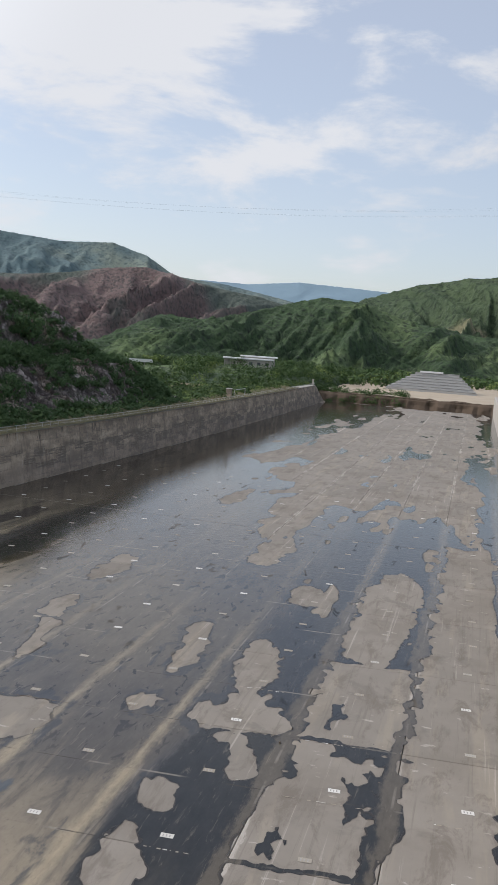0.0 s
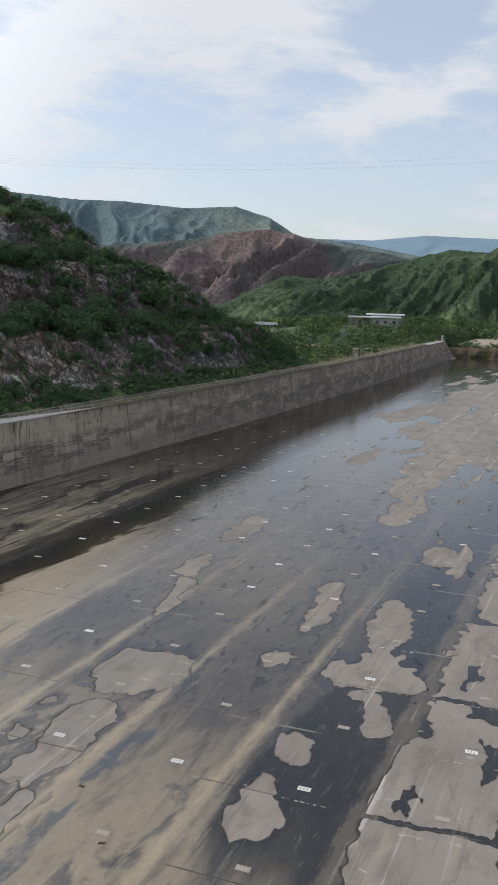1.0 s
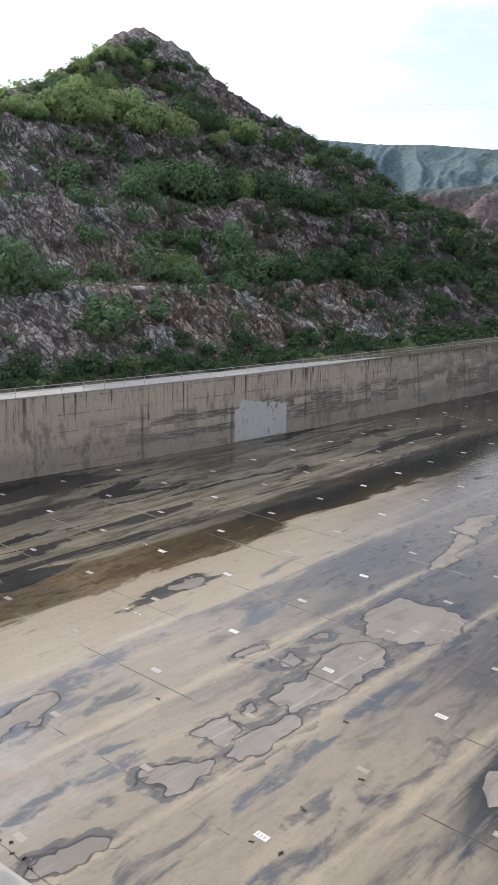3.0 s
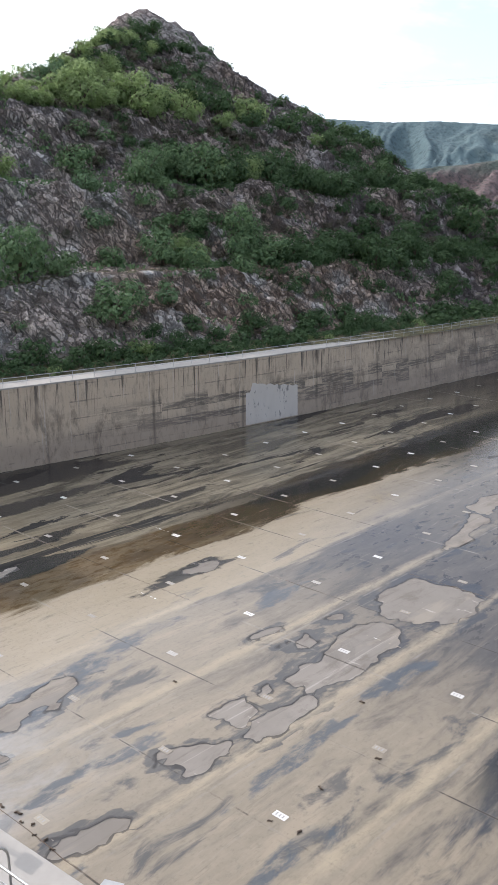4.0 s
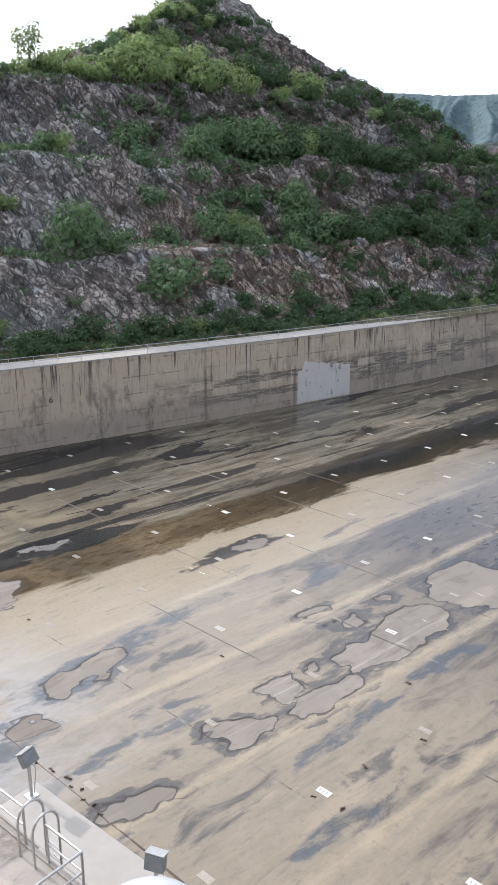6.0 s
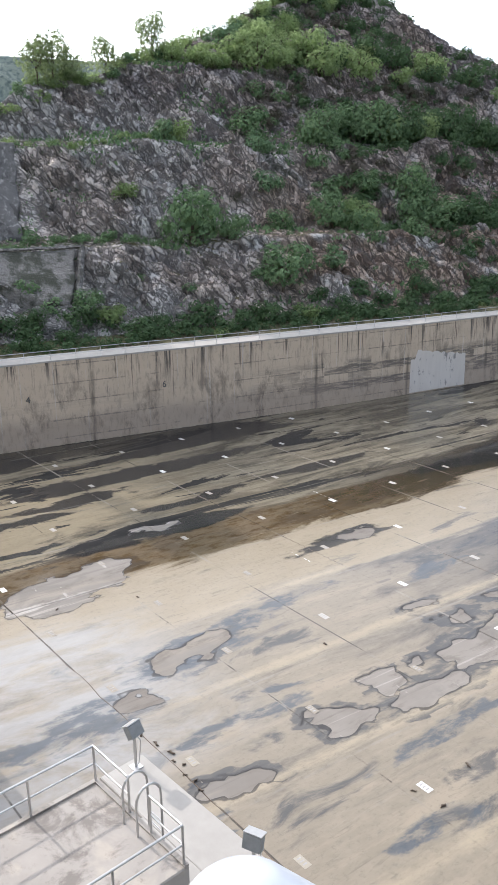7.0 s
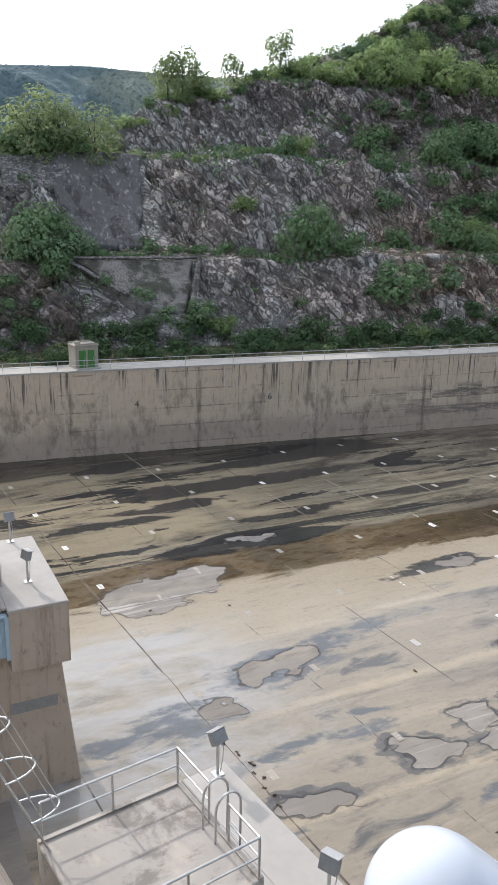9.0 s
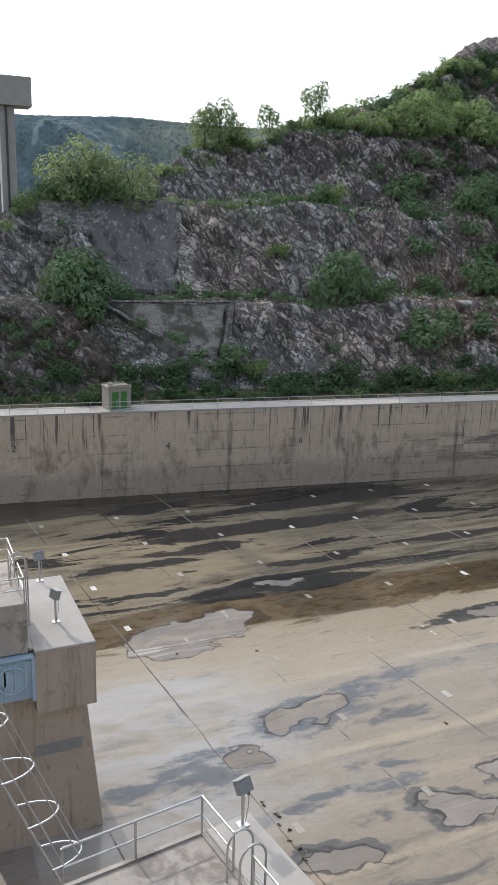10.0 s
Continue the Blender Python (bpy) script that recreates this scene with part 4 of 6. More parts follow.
wall_left = thing("wall_left", "tall stained concrete training wall with panel joints", "wall", kind="structure")
PANEL = 13.4
for i in range(-4, 26):
    y0, y1 = 19.0 + PANEL * i + 0.012, 19.0 + PANEL * (i + 1) - 0.012
    p = Shape()
    rows = []
    for y in np.linspace(y0, y1, 4):
        x, h = float(wall_x(y)), float(wall_h(y))
        lean = 1.2 * float(step(70, 120, y))
        e = 0.02 if y in (y0, y1) else 0.0
        rows.append([(x - e, y, -0.4), (x - lean - e, y, h), (x - lean - 0.9, y, h), (x - lean - 1.4, y, -0.4)])
    faces = []
    for j in range(3):
        faces += [(4 * j + a, 4 * j + (a + 1) % 4, 4 * j + 4 + (a + 1) % 4, 4 * j + 4 + a) for a in range(4)]
    faces += [(0, 1, 2, 3), (15, 14, 13, 12)]
    p.add([v for r in rows for v in r], faces)
    part("wall_panel", p, wall_mat, wall_left)


def along_wall(back, up, y0, y1, stepsize):
    out = []
    for y in np.arange(y0, y1, stepsize):
        lean = 1.2 * float(step(70, 120, y))
        out.append((float(wall_x(y)) - lean - back, float(y), float(wall_h(y)) + up))
    return out


def strip(name, mat, back0, back1, z0, z1, y0, y1, stepsize=4.0):
    s = Shape()
    a, b = along_wall(back0, z1, y0, y1, stepsize), along_wall(back1, z1, y0, y1, stepsize)
    n = len(a)
    s.v = [*a, *b, *[(x, y, z - z1 + z0) for x, y, z in a], *[(x, y, z - z1 + z0) for x, y, z in b]]
    for i in range(n - 1):
        s.f += [(i, i + 1, n + i + 1, n + i), (2 * n + i, 2 * n + i + 1, i + 1, i), (n + i, n + i + 1, 3 * n + i + 1, 3 * n + i)]
    return part(name, s, mat)


tagged(strip("pavement", pale_mat, -0.06, 3.4, 0.0, 0.16, -34, 368), "pale concrete walkway along the wall top", "walkway", kind="structure")
tagged(strip("backfill", field_mat, 0.8, 16, -6, -0.02, -60, 372), "earth backfill behind the wall", "ground", kind="structure")

wall_right = thing("wall_right", "pale concrete training wall on the other side", "wall", kind="structure")
for i in range(30):
    y0, y1 = -14 + PANEL * i + 0.03, -14 + PANEL * (i + 1) - 0.03
    part("wall_panel", Shape().box(RIGHT_X, y0, -0.4, RIGHT_X + 1.2, y1, 8.6, bevel=0.04), pale_mat, wall_right)

# the wall ends in a wing that slopes down to the floor
wing = Shape()
wx0, wh0 = float(wall_x(367.4)), 8.2
wing.add([(wx0, 367.4, -0.4), (wx0 - 1.2, 367.4, wh0), (wx0 - 2.1, 367.4, wh0), (wx0 - 2.6, 367.4, -0.4), (wx0 + 1.6, 383.5, -0.4), (wx0 + 0.2, 381.8, 0.9), (wx0 - 0.7, 381.8, 0.9), (wx0 - 1.0, 383.5, -0.4)],
         [(0, 1, 5, 4), (1, 2, 6, 5), (2, 3, 7, 6), (0, 3, 2, 1), (4, 5, 6, 7), (0, 4, 7, 3)])
part("wing", wing, wall_mat, wall_left)

# small iron frame, cabinet and post on the wall top
def on_wall(y, back, up=0.16):
    return pose(float(wall_x(y)) - 1.2 - back, y, float(wall_h(y)) + up)


frame_ob = thing("iron_gate", "plain open iron gate on the wall top", "gate", on_wall(246.0, 1.6))
for dy in (-6.0, 6.0):
    part("post", Shape().tube([(0, dy, 0), (0, dy, 2.6)], 0.09, 6), steel_mat, frame_ob)
part("crossbar", Shape().tube([(0, -6.1, 2.55), (0, 6.1, 2.55)], 0.08, 6), steel_mat, frame_ob)
cabinet = thing("cabinet", "grey control cabinet on the wall top", "cabinet", on_wall(236.5, 2.1))
part("body", Shape().box(-0.7, -0.9, 0.1, 0.7, 0.9, 3.0, bevel=0.04), wall_mat, cabinet)
part("cap", Shape().box(-0.85, -1.05, 3.0, 0.85, 1.05, 3.15, bevel=0.03), pale_mat, cabinet)
part("plinth", Shape().box(-0.8, -1.0, 0, 0.8, 1.0, 0.1), pale_mat, cabinet)
end_post = thing("gauge_post", "grey gauge post at the end of the wall", "post", on_wall(364.0, 0.7))
part("shaft", Shape().box(-0.35, -0.35, 0.1, 0.35, 0.35, 2.5, bevel=0.04), pale_mat, end_post)
part("cap", Shape().box(-0.45, -0.45, 2.5, 0.45, 0.45, 2.65), pale_mat, end_post)
part("foot", Shape().box(-0.5, -0.5, 0, 0.5, 0.5, 0.1), pale_mat, end_post)

# ---- rail along the wall top ----
railing = thing("railing", "thin galvanised steel railing on the wall top", "railing")
for up, r in ((1.16, 0.035), (0.68, 0.025)):
    part("rail", Shape().tube(along_wall(0.14, up, -34, 367, 2.6), r, 5), steel_mat, railing)
post = Shape().tube([(0, 0, 0), (0, 0, 1.02)], 0.032, 5).mesh("post")
post.materials.append(steel_mat)
for p in along_wall(0.14, 0.15, -34, 367, 2.6):
    part("post", post, None, railing).location = p

# ---- floor slabs ----
slab = Shape().box(0.025, 0.025, -0.3, LANE - 0.025, 13.97, 0.0, skew=SKEW, bevel=0.03).mesh("slab")
slab.materials.append(floor_mat)
for lane in range(-2, 11):
    x0 = LANE0 - LANE * lane
    shift = 7.0 if lane in (3, 5, 7, 9) else 0.0
    for row in range(-4, 26):
        y0 = 37.6 + 14.0 * row + shift + SKEW * (x0 + 6)
        if y0 > END_Y - 10 or x0 + LANE < float(wall_x(y0)) - 2:
            continue
        part("slab", slab, None, floor).location = (x0, y0, 0.004 * math.sin(lane * 5.1 + row * 2.3))

# joints that show through the silt, filled with dark debris: y at x = 0, x from, x to
for n_, (c_, xa, xb) in enumerate(((17.12, -62, -12), (59.12, -54.2, -47.6), (45.12, -61.5, -51), (45.12, -39.2, -33.4), (52.12, -32.0, -25.2), (38.12, -47.6, -40.4), (38.12, -62.0, -55.0), (31.12, -69.0, -62.2))):
    pts = [(xa + (xb - xa) * i / 40, 0, 0) for i in range(41)]
    wob = [0.05 * math.sin(1.7 * i + n_) + 0.03 * math.sin(4.1 * i) for i in range(41)]
    wid = [0.010 + 0.014 * abs(math.sin(2.3 * i + 2 * n_)) for i in range(41)]
    s_ = Shape()
    for (px_, _, _), o_, w_ in zip(pts, wob, wid):
        y_ = c_ + SKEW * px_ + o_
        s_.v += [(px_, y_ - w_, 0.013), (px_, y_ - w_ * 0.5, 0.022), (px_, y_ + w_ * 0.5, 0.022), (px_, y_ + w_, 0.013)]
    for i in range(40):
        s_.f += [(4 * i + a, 4 * i + 4 + a, 4 * i + 5 + a, 4 * i + 1 + a) for a in range(3)]
    part("joint_filler", s_, earth_mat, floor, "dark debris in the slab joint")

# ---- water film ----
# dry islands: x, y, half width, half length
ISLES_A = [(-20.6, 52.3, 1.1, 1.9, -0.2), (-15.2, 41.3, 1.0, 2.1, -0.4), (-15.1, 34.9, 1.4, 2.3, 0), (-15.2, 37.4, 0.7, 0.6, 0), (-13.3, 52.7, 3.1, 2.0, 0.1), (-13.6, 55.2, 1.6, 1.6, 0),
           (-14.8, 61.9, 1.6, 5.0, -0.15), (-12.0, 47.6, 0.9, 2.6, -0.25), (-13.4, 49.6, 0.9, 0.8, 0), (-21.3, 64.6, 1.2, 6.0, -0.12), (-14.6, 81.7, 1.9, 3.6, -0.1), (-22.6, 95.5, 1.9, 4.0, 0),
           (-37.1, 82.5, 1.5, 5.4, 0), (-33.6, 60.6, 0.9, 4.0, -0.25), (-35.8, 67.8, 1.2, 2.8, -0.2), (-6.2, 81.0, 2.9, 15.0, 0),
           (-36.6, 131.0, 1.5, 8.0, 0)]
# dry slabs, bounded by their joints: x from, x to, y from, y to
DRY_SLABS = [(-9.5, -3.3, 37.5, 51.1), (-9.6, -2.6, 51.7, 65.8), (-9.3, -2.9, 22.0, 37.1), (-31.4, -25.7, 44.0, 49.0)]
ISLES_B = [(-28.2, 27.5, 1.0, 1.2, 0), (-26.0, 29.2, 0.8, 2.8, -0.05), (-27.8, 37.0, 1.6, 4.9, -0.1), (-28.2, 46.4, 2.8, 3.2, 0.1), (-26.9, 23.3, 1.0, 1.8, 0.2),
           (-28.9, 30.1, 0.42, 0.5, 0), (-30.9, 35.6, 0.4, 1.1, 0), (-31.4, 39.7, 0.35, 0.9, 0), (-33.0, 35.1, 0.4, 1.0, 0), (-25.9, 16.4, 0.75, 1.6, 0.2),
           (-36.9, 20.6, 0.9, 2.6, -0.3), (-34.0, 15.2, 0.9, 0.8, 0), (-48.3, 17.2, 2.2, 4.6, -0.2), (-54.0, 26.5, 0.6, 2.2, 0), (-44.0, 39.0, 0.7, 1.6, 0)]

POOLS = [(-4.9, 51.2, 1.5, 1.3), (-7.0, 56.0, 0.5, 2.4), (-7.5, 40.2, 0.4, 2.2), (-4.2, 45.5, 0.7, 3.0), (5.2, 44.0, 1.6, 6.0), (-9.2, 47.0, 0.6, 1.5)]


def wetness(x, y):
    wx = x + 0.60 * fbm(x * 0.46, y * 0.33, 4, 101, 0.6) + 0.42 * fbm(x * 1.3, y * 0.9, 4, 111, 0.62)
    wy = y + 1.10 * fbm(x * 0.42, y * 0.28, 4, 151, 0.6) + 0.75 * fbm(x * 1.2, y * 0.8, 4, 161, 0.62)
    dry = np.full(x.shape, -9.0)
    for cx, cy, rx, ry, lean in ISLES_A + ISLES_B:
        soft = min(0.75, 0.55 + 0.15 * rx)
        ax, ay = x + (wx - x) * soft, y + (wy - y) * soft
        d = (1 - np.abs((ax - cx - lean * (ay - cy)) / rx) ** 2.6 - np.abs((ay - cy) / ry) ** 2.6) * min(1.0, rx)
        dry = np.maximum(dry, d)
    for x0, x1, y0, y1 in DRY_SLABS:
        ax, ay = x + 0.45 * (wx - x), y + 0.22 * (wy - y) - SKEW * (x - x0)
        dry = np.maximum(dry, np.minimum(np.minimum(ax - x0, x1 - ax), np.minimum(ay - y0, y1 - ay)))
    n = fbm(x * 0.16, y * 0.05, 5, 201)
    # the dry back of the chute and the dry lanes near its other side
    edge = np.interp(y, [95, 106, 132, 179, 215, 268, 368, 390], [-14, -18, -27, -41, -43.5, -41.5, -36, -35])
    far = np.clip(np.minimum(np.minimum((x - edge) / 5, (2.5 - x) / 2.5), (y - 108) / 14), -3, 1.6)
    near = step(-2.9, -1.9, wx) * step(5.5, 3.5, x + 1.5 * n) * step(125, 105, y) * 2.6 - 1.3
    dry = np.maximum(dry, far + 1.7 * n + 0.8 * fbm(x * 0.5, y * 0.16, 3, 231) - 0.05)
    dry = np.maximum(dry, near + 0.9 * n)
    for cx, cy, rx, ry in POOLS:
        dry = np.minimum(dry, ((wx - cx) / rx) ** 2 + ((wy - cy) / ry) ** 2 - 1)
    # runnels in the joints
    gap = np.abs((wx - LANE0) / LANE - np.round((wx - LANE0) / LANE)) * LANE
    joint = (np.where(np.abs(x - LANE0) < 2, 0.45, 0.36) + 0.25 * n - gap) * 1.4
    return np.maximum(-dry, np.where((x > -12) & (y < 125), joint, -9.0))


# pools of dark water: x, y, half width, half length
DARK = [(-75.5, 22.0, 1.4, 4.0), (-61.1, 16.9, 0.8, 4.0), (-53.6, 26.5, 1.3, 7.5), (-66.5, 31.0, 1.5, 11.0), (-43.9, 38.7, 0.8, 3.8), (-55.8, 16.0, 0.5, 3.5), (-36.8, 20.4, 1.8, 4.8),
        (-38.4, 26.0, 1.0, 4.0), (-34.3, 11.9, 2.0, 2.6), (-31.0, 23.2, 0.6, 1.8), (-23.6, 26.8, 0.8, 3.4), (-23.4, 37.0, 0.7, 3.0), (-51.2, 64.0, 1.5, 9.0), (-51.5, 92.0, 3.0, 16.0),
        (-73.5, 42.0, 1.6, 9.0), (-58.5, 45.0, 0.6, 6.0), (-36.6, 40.0, 0.9, 3.5), (-19.5, 21.5, 0.8, 2.4), (-71.4, 38.0, 0.9, 13.0), (-63.0, 24.0, 0.6, 5.0), (-57.5, 33.0, 0.5, 5.0), (-29.4, 19.2, 0.6, 2.2), (-24.0, 12.0, 0.8, 2.5), (-38.5, 29.0, 0.7, 2.5)]


def dark_pool(x, y):
    wx = x + 0.55 * fbm(x * 0.5, y * 0.2, 5, 401, 0.62)
    wy = y + 2.2 * fbm(x * 0.6, y * 0.25, 5, 451, 0.62)
    best = np.full(x.shape, -1.0)
    for cx, cy, rx, ry in DARK:
        best = np.maximum(best, 1 - ((wx - cx) / rx) ** 2 - ((wy - cy) / ry) ** 2)
    return best


def film(name, x0, x1, y0, y1, dx, dy):
    yy, xx = np.meshgrid(np.arange(y0, y1 + dy / 2, dy), np.arange(x0, x1 + dx / 2, dx), indexing="ij")
    m = wetness(xx, yy)
    gy, gx = np.gradient(m, dy, dx)
    far_in = m / np.sqrt(gx * gx + gy * gy + 1e-3)
    r, c = xx.shape
    idx = np.arange(r * c).reshape(r, c)
    wet = m >= 0
    corners = np.stack([idx[:-1, :-1], idx[:-1, 1:], idx[1:, 1:], idx[1:, :-1]], -1)
    ym, xm = yy[:-1, :-1], xx[:-1, :-1]
    inside = (xm > wall_x(ym) - 0.1) & (xm < RIGHT_X)
    many = wet[:-1, :-1].astype(int) + wet[:-1, 1:] + wet[1:, 1:] + wet[1:, :-1]
    faces = corners[inside & (many == 4)].tolist()
    verts = np.stack([xx, yy, np.full(xx.shape, 0.012)], -1).reshape(-1, 3).tolist()
    flat_m, flat_d = m.reshape(-1), list(far_in.reshape(-1))
    edge_at = {}
    for quad in corners[inside & (many > 0) & (many < 4)].tolist():
        ring = []
        for a, b in zip(quad, quad[1:] + quad[:1]):
            if flat_m[a] >= 0:
                ring.append(a)
            if (flat_m[a] >= 0) != (flat_m[b] >= 0):
                key = (min(a, b), max(a, b))
                if key not in edge_at:
                    f = flat_m[a] / (flat_m[a] - flat_m[b])
                    edge_at[key] = len(verts)
                    verts.append([p + (q - p) * f for p, q in zip(verts[a], verts[b])])
                    flat_d.append(0.0)
                ring.append(edge_at[key])
        faces.append(ring)
    used = np.unique(np.concatenate(faces)).astype(int)
    renum = np.full(len(verts), -1)
    renum[used] = np.arange(len(used))
    renum = renum.tolist()
    me = bpy.data.meshes.new(name)
    me.from_pydata([verts[i] for i in used.tolist()], [], [[renum[i] for i in f_] for f_ in faces])
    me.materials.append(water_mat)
    me.shade_smooth()
    at = me.attributes.new("depth", "FLOAT", "POINT")
    at.data.foreach_set("value", np.clip(np.array(flat_d)[used], 0, 6).astype(np.float32))
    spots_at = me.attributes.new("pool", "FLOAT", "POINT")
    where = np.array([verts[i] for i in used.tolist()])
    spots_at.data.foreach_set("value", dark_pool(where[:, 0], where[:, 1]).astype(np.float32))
    return tagged(part(name, me, None), "shallow muddy water lying on the concrete floor", "water", kind="structure")


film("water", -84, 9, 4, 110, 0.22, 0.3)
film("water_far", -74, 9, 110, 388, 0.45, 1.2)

# ---- painted markers on the floor ----
mark = Shape().box(-0.36, -0.19, 0, 0.36, 0.19, 0.006)
mark_me = mark.mesh("plate")
mark_me.materials.append(plate_mat)
worn_me = mark.mesh("plate")
worn_me.materials.append(worn_mat)
bar_me = Shape().box(0, -0.10, 0.006, 0.07, 0.10, 0.009).mesh("bar")
bar_me.materials.append(fade_mat)
for lane in range(0, 11):
    mx = -5.9 - LANE * (lane - 1) if lane else 1.9
    for row in range(-1, 20):
        my = 17.4 + SKEW * (mx + 5.9) + 7.1 * row
        if mx < float(wall_x(my)) + 1.5 or my < 11:
            continue
        plate = thing("floor_marker", "small white painted plate on the concrete floor", "marker", pose(mx + 0.25 * math.sin(row * 1.7 + lane), my, 0.014, 0, 0, 5), "markers on the chute floor")
        part("plate", worn_me if mx > -31 and my < 22 else mark_me, None, plate)
        for bx0 in (-0.24, -0.06, 0.12):
            part("bar", bar_me, None, plate).location.x = bx0

# worn paint dashes and bits of driftwood
for n_, (dx_, dy_, gap_) in enumerate(((-13.0, 57.8, 0.55), (-7.0, 51.4, 0.6), (-6.0, 44.3, 0.7), (-12.8, 36.9, 0.35), (0.9, 44.6, 0.3), (-27.0, 39.5, 0.4), (-43.0, 33.0, 0.35), (-51.5, 42.0, 0.5))):
    line = thing("painted_line", "broken white painted line worn into dashes", "painted line", pose(dx_, dy_, 0.015, 0, 0, 5), "painted lines on the floor")
    for i in range(7):
        x0 = (i - 3.5) * gap_ + 0.08 * math.sin(i * 3.1 + n_)
        part("dash", Shape().box(x0, -0.035 + 0.02 * math.sin(i * 2.3), 0, x0 + gap_ * (0.45 + 0.3 * math.sin(i * 1.9 + n_)), 0.035, 0.004), plate_mat, line)
random.seed(12)
for bx_, by_ in ((-21.0, 25.9), (-21.2, 22.6), (-19.8, 23.0), (-20.4, 29.6), (-44.5, 20.5), (-46.0, 15.5), (-33.0, 27.0), (-10.0, 50.2), (-24.0, 33.0), (-29.6, 14.9), (-29.0, 14.7), (-28.5, 15.0), (-27.9, 14.7), (-27.3, 14.9), (-26.6, 14.8), (-30.6, 14.6), (-31.6, 14.3)):
    a, r = random.uniform(0, 360), random.uniform(0.035, 0.06)
    length = random.uniform(0.09, 0.22)
    log = part("driftwood", Shape().tube([(-length, 0, r * 0.7), (-0.3 * length, 0.05, r), (0.5 * length, -0.04, r * 0.9), (length, 0.03, r * 0.6)], [r * 0.4, r, r * 0.9, r * 0.35], 7), bark_mat)
    log.matrix_world = pose(bx_, by_, 0.012, 0, 0, a)
    tagged(log, "short piece of dark wet driftwood on the floor", "driftwood", "driftwood on the floor")

# ---- plants ----


def crown_mesh(name, seed, mat, domes=8, tufts=165, leaf=0.115, tall=0.9, base=0.10, blades=9, spread=0.60, small=0.30, core=60):
    """A crown about 1 m in radius: tufts of leaves over the outside of several domes, dark inside."""
    rng = np.random.default_rng(seed)
    heart = [(0.0, 0.0, base + 0.42 * tall, 0.30 + small)]
    for b in range(domes - 1):
        a, rr = b * 2.4 + rng.uniform(-0.4, 0.4), spread * math.sqrt(rng.uniform(0.15, 1))
        heart.append((rr * math.cos(a), rr * math.sin(a), base + tall * rng.uniform(0.12, 0.95) * (1.1 - 0.6 * rr), small + rng.uniform(0.0, 0.16)))
    heart = np.array(heart)
    verts = []
    share = heart[:, 3] ** 2 / np.sum(heart[:, 3] ** 2)
    for q in range(tufts * 2):
        c = heart[rng.choice(len(heart), p=share)]
        d = rng.normal(size=3)
        d /= np.linalg.norm(d) + 1e-6
        if d[2] < -0.75:
            continue
        p = c[:3] + d * c[3] * np.array([1, 1, 0.85]) * rng.uniform(0.86, 1.10)
        if np.any(np.linalg.norm((heart[:, :3] - p) / heart[:, 3:4], axis=1) < 0.80):
            continue
        n = d + rng.normal(size=3) * 0.25 + np.array([0, 0, 0.55])
        n /= np.linalg.norm(n)
        t = np.cross(n, rng.normal(size=3))
        t /= np.linalg.norm(t) + 1e-6
        w = np.cross(n, t)
        for j in range(blades):
            a = 6.283 * (j + rng.uniform(-0.3, 0.3)) / blades
            run = t * math.cos(a) + w * math.sin(a)
            side = w * math.cos(a) - t * math.sin(a)
            e = leaf * rng.uniform(0.65, 1.35)
            lift = n * e * rng.uniform(0.0, 0.5)
            verts += [p, p + run * e * 0.55 + side * e * 0.24 + lift, p + run * e + lift * 0.7, p + run * e * 0.55 - side * e * 0.24 + lift]
        if len(verts) > 4 * blades * tufts:
            break
    for c in heart:
        for q in range(core):
            d = rng.normal(size=3)
            d /= np.linalg.norm(d) + 1e-6
            t = np.cross(d, rng.normal(size=3))
            t /= np.linalg.norm(t) + 1e-6
            p, e, w = c[:3] + d * c[3] * np.array([1, 1, 0.85]) * rng.uniform(0.36, 0.74), c[3] * rng.uniform(0.13, 0.22), np.cross(d, t)
            verts += [p - t * e, p + w * e * 0.7, p + t * e, p - w * e * 0.7]
    return quad_mesh(name, np.array(verts), np.arange(len(verts)).reshape(-1, 4), mat)


def trunk_mesh(seed, top=0.75, r=0.05):
    rng = np.random.default_rng(seed)
    s = Shape().tube([(0, 0, -0.25), (0.02, 0.01, top * 0.5), (0.0, 0.03, top)], [r, r * 0.75, r * 0.35], 6)
    for a in range(5):
        t = a * 1.256 + rng.uniform(-0.3, 0.3)
        s.tube([(0.01, 0.01, top * rng.uniform(0.25, 0.6)), (0.25 * math.cos(t), 0.25 * math.sin(t), top * 0.75), (0.5 * math.cos(t), 0.5 * math.sin(t), top * 1.05)], [r * 0.5, r * 0.35, r * 0.12], 5)
    me = s.mesh("trunk")
    me.materials.append(bark_mat)
    return me


def crown_set(tufts, leaf, blades, seed):
    return [crown_mesh("crown", seed + 1, leaf_dark, 8, tufts, leaf, 1.0, blades=blades), crown_mesh("crown", seed + 2, leaf_dark, 10, tufts, leaf, 1.1, blades=blades), crown_mesh("crown", seed + 3, leaf_blue, 6, tufts, leaf * 1.1, 1.2, blades=blades),
            crown_mesh("crown", seed + 4, leaf_light, 8, tufts, leaf, 1.0, blades=blades), crown_mesh("crown", seed + 5, leaf_light, 10, tufts, leaf, 1.25, blades=blades), crown_mesh("crown", seed + 6, leaf_dark, 8, tufts, leaf, 0.7, blades=blades)]


def shaded_copies(crowns):
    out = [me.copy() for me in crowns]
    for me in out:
        me.materials[0] = leaf_shaded
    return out


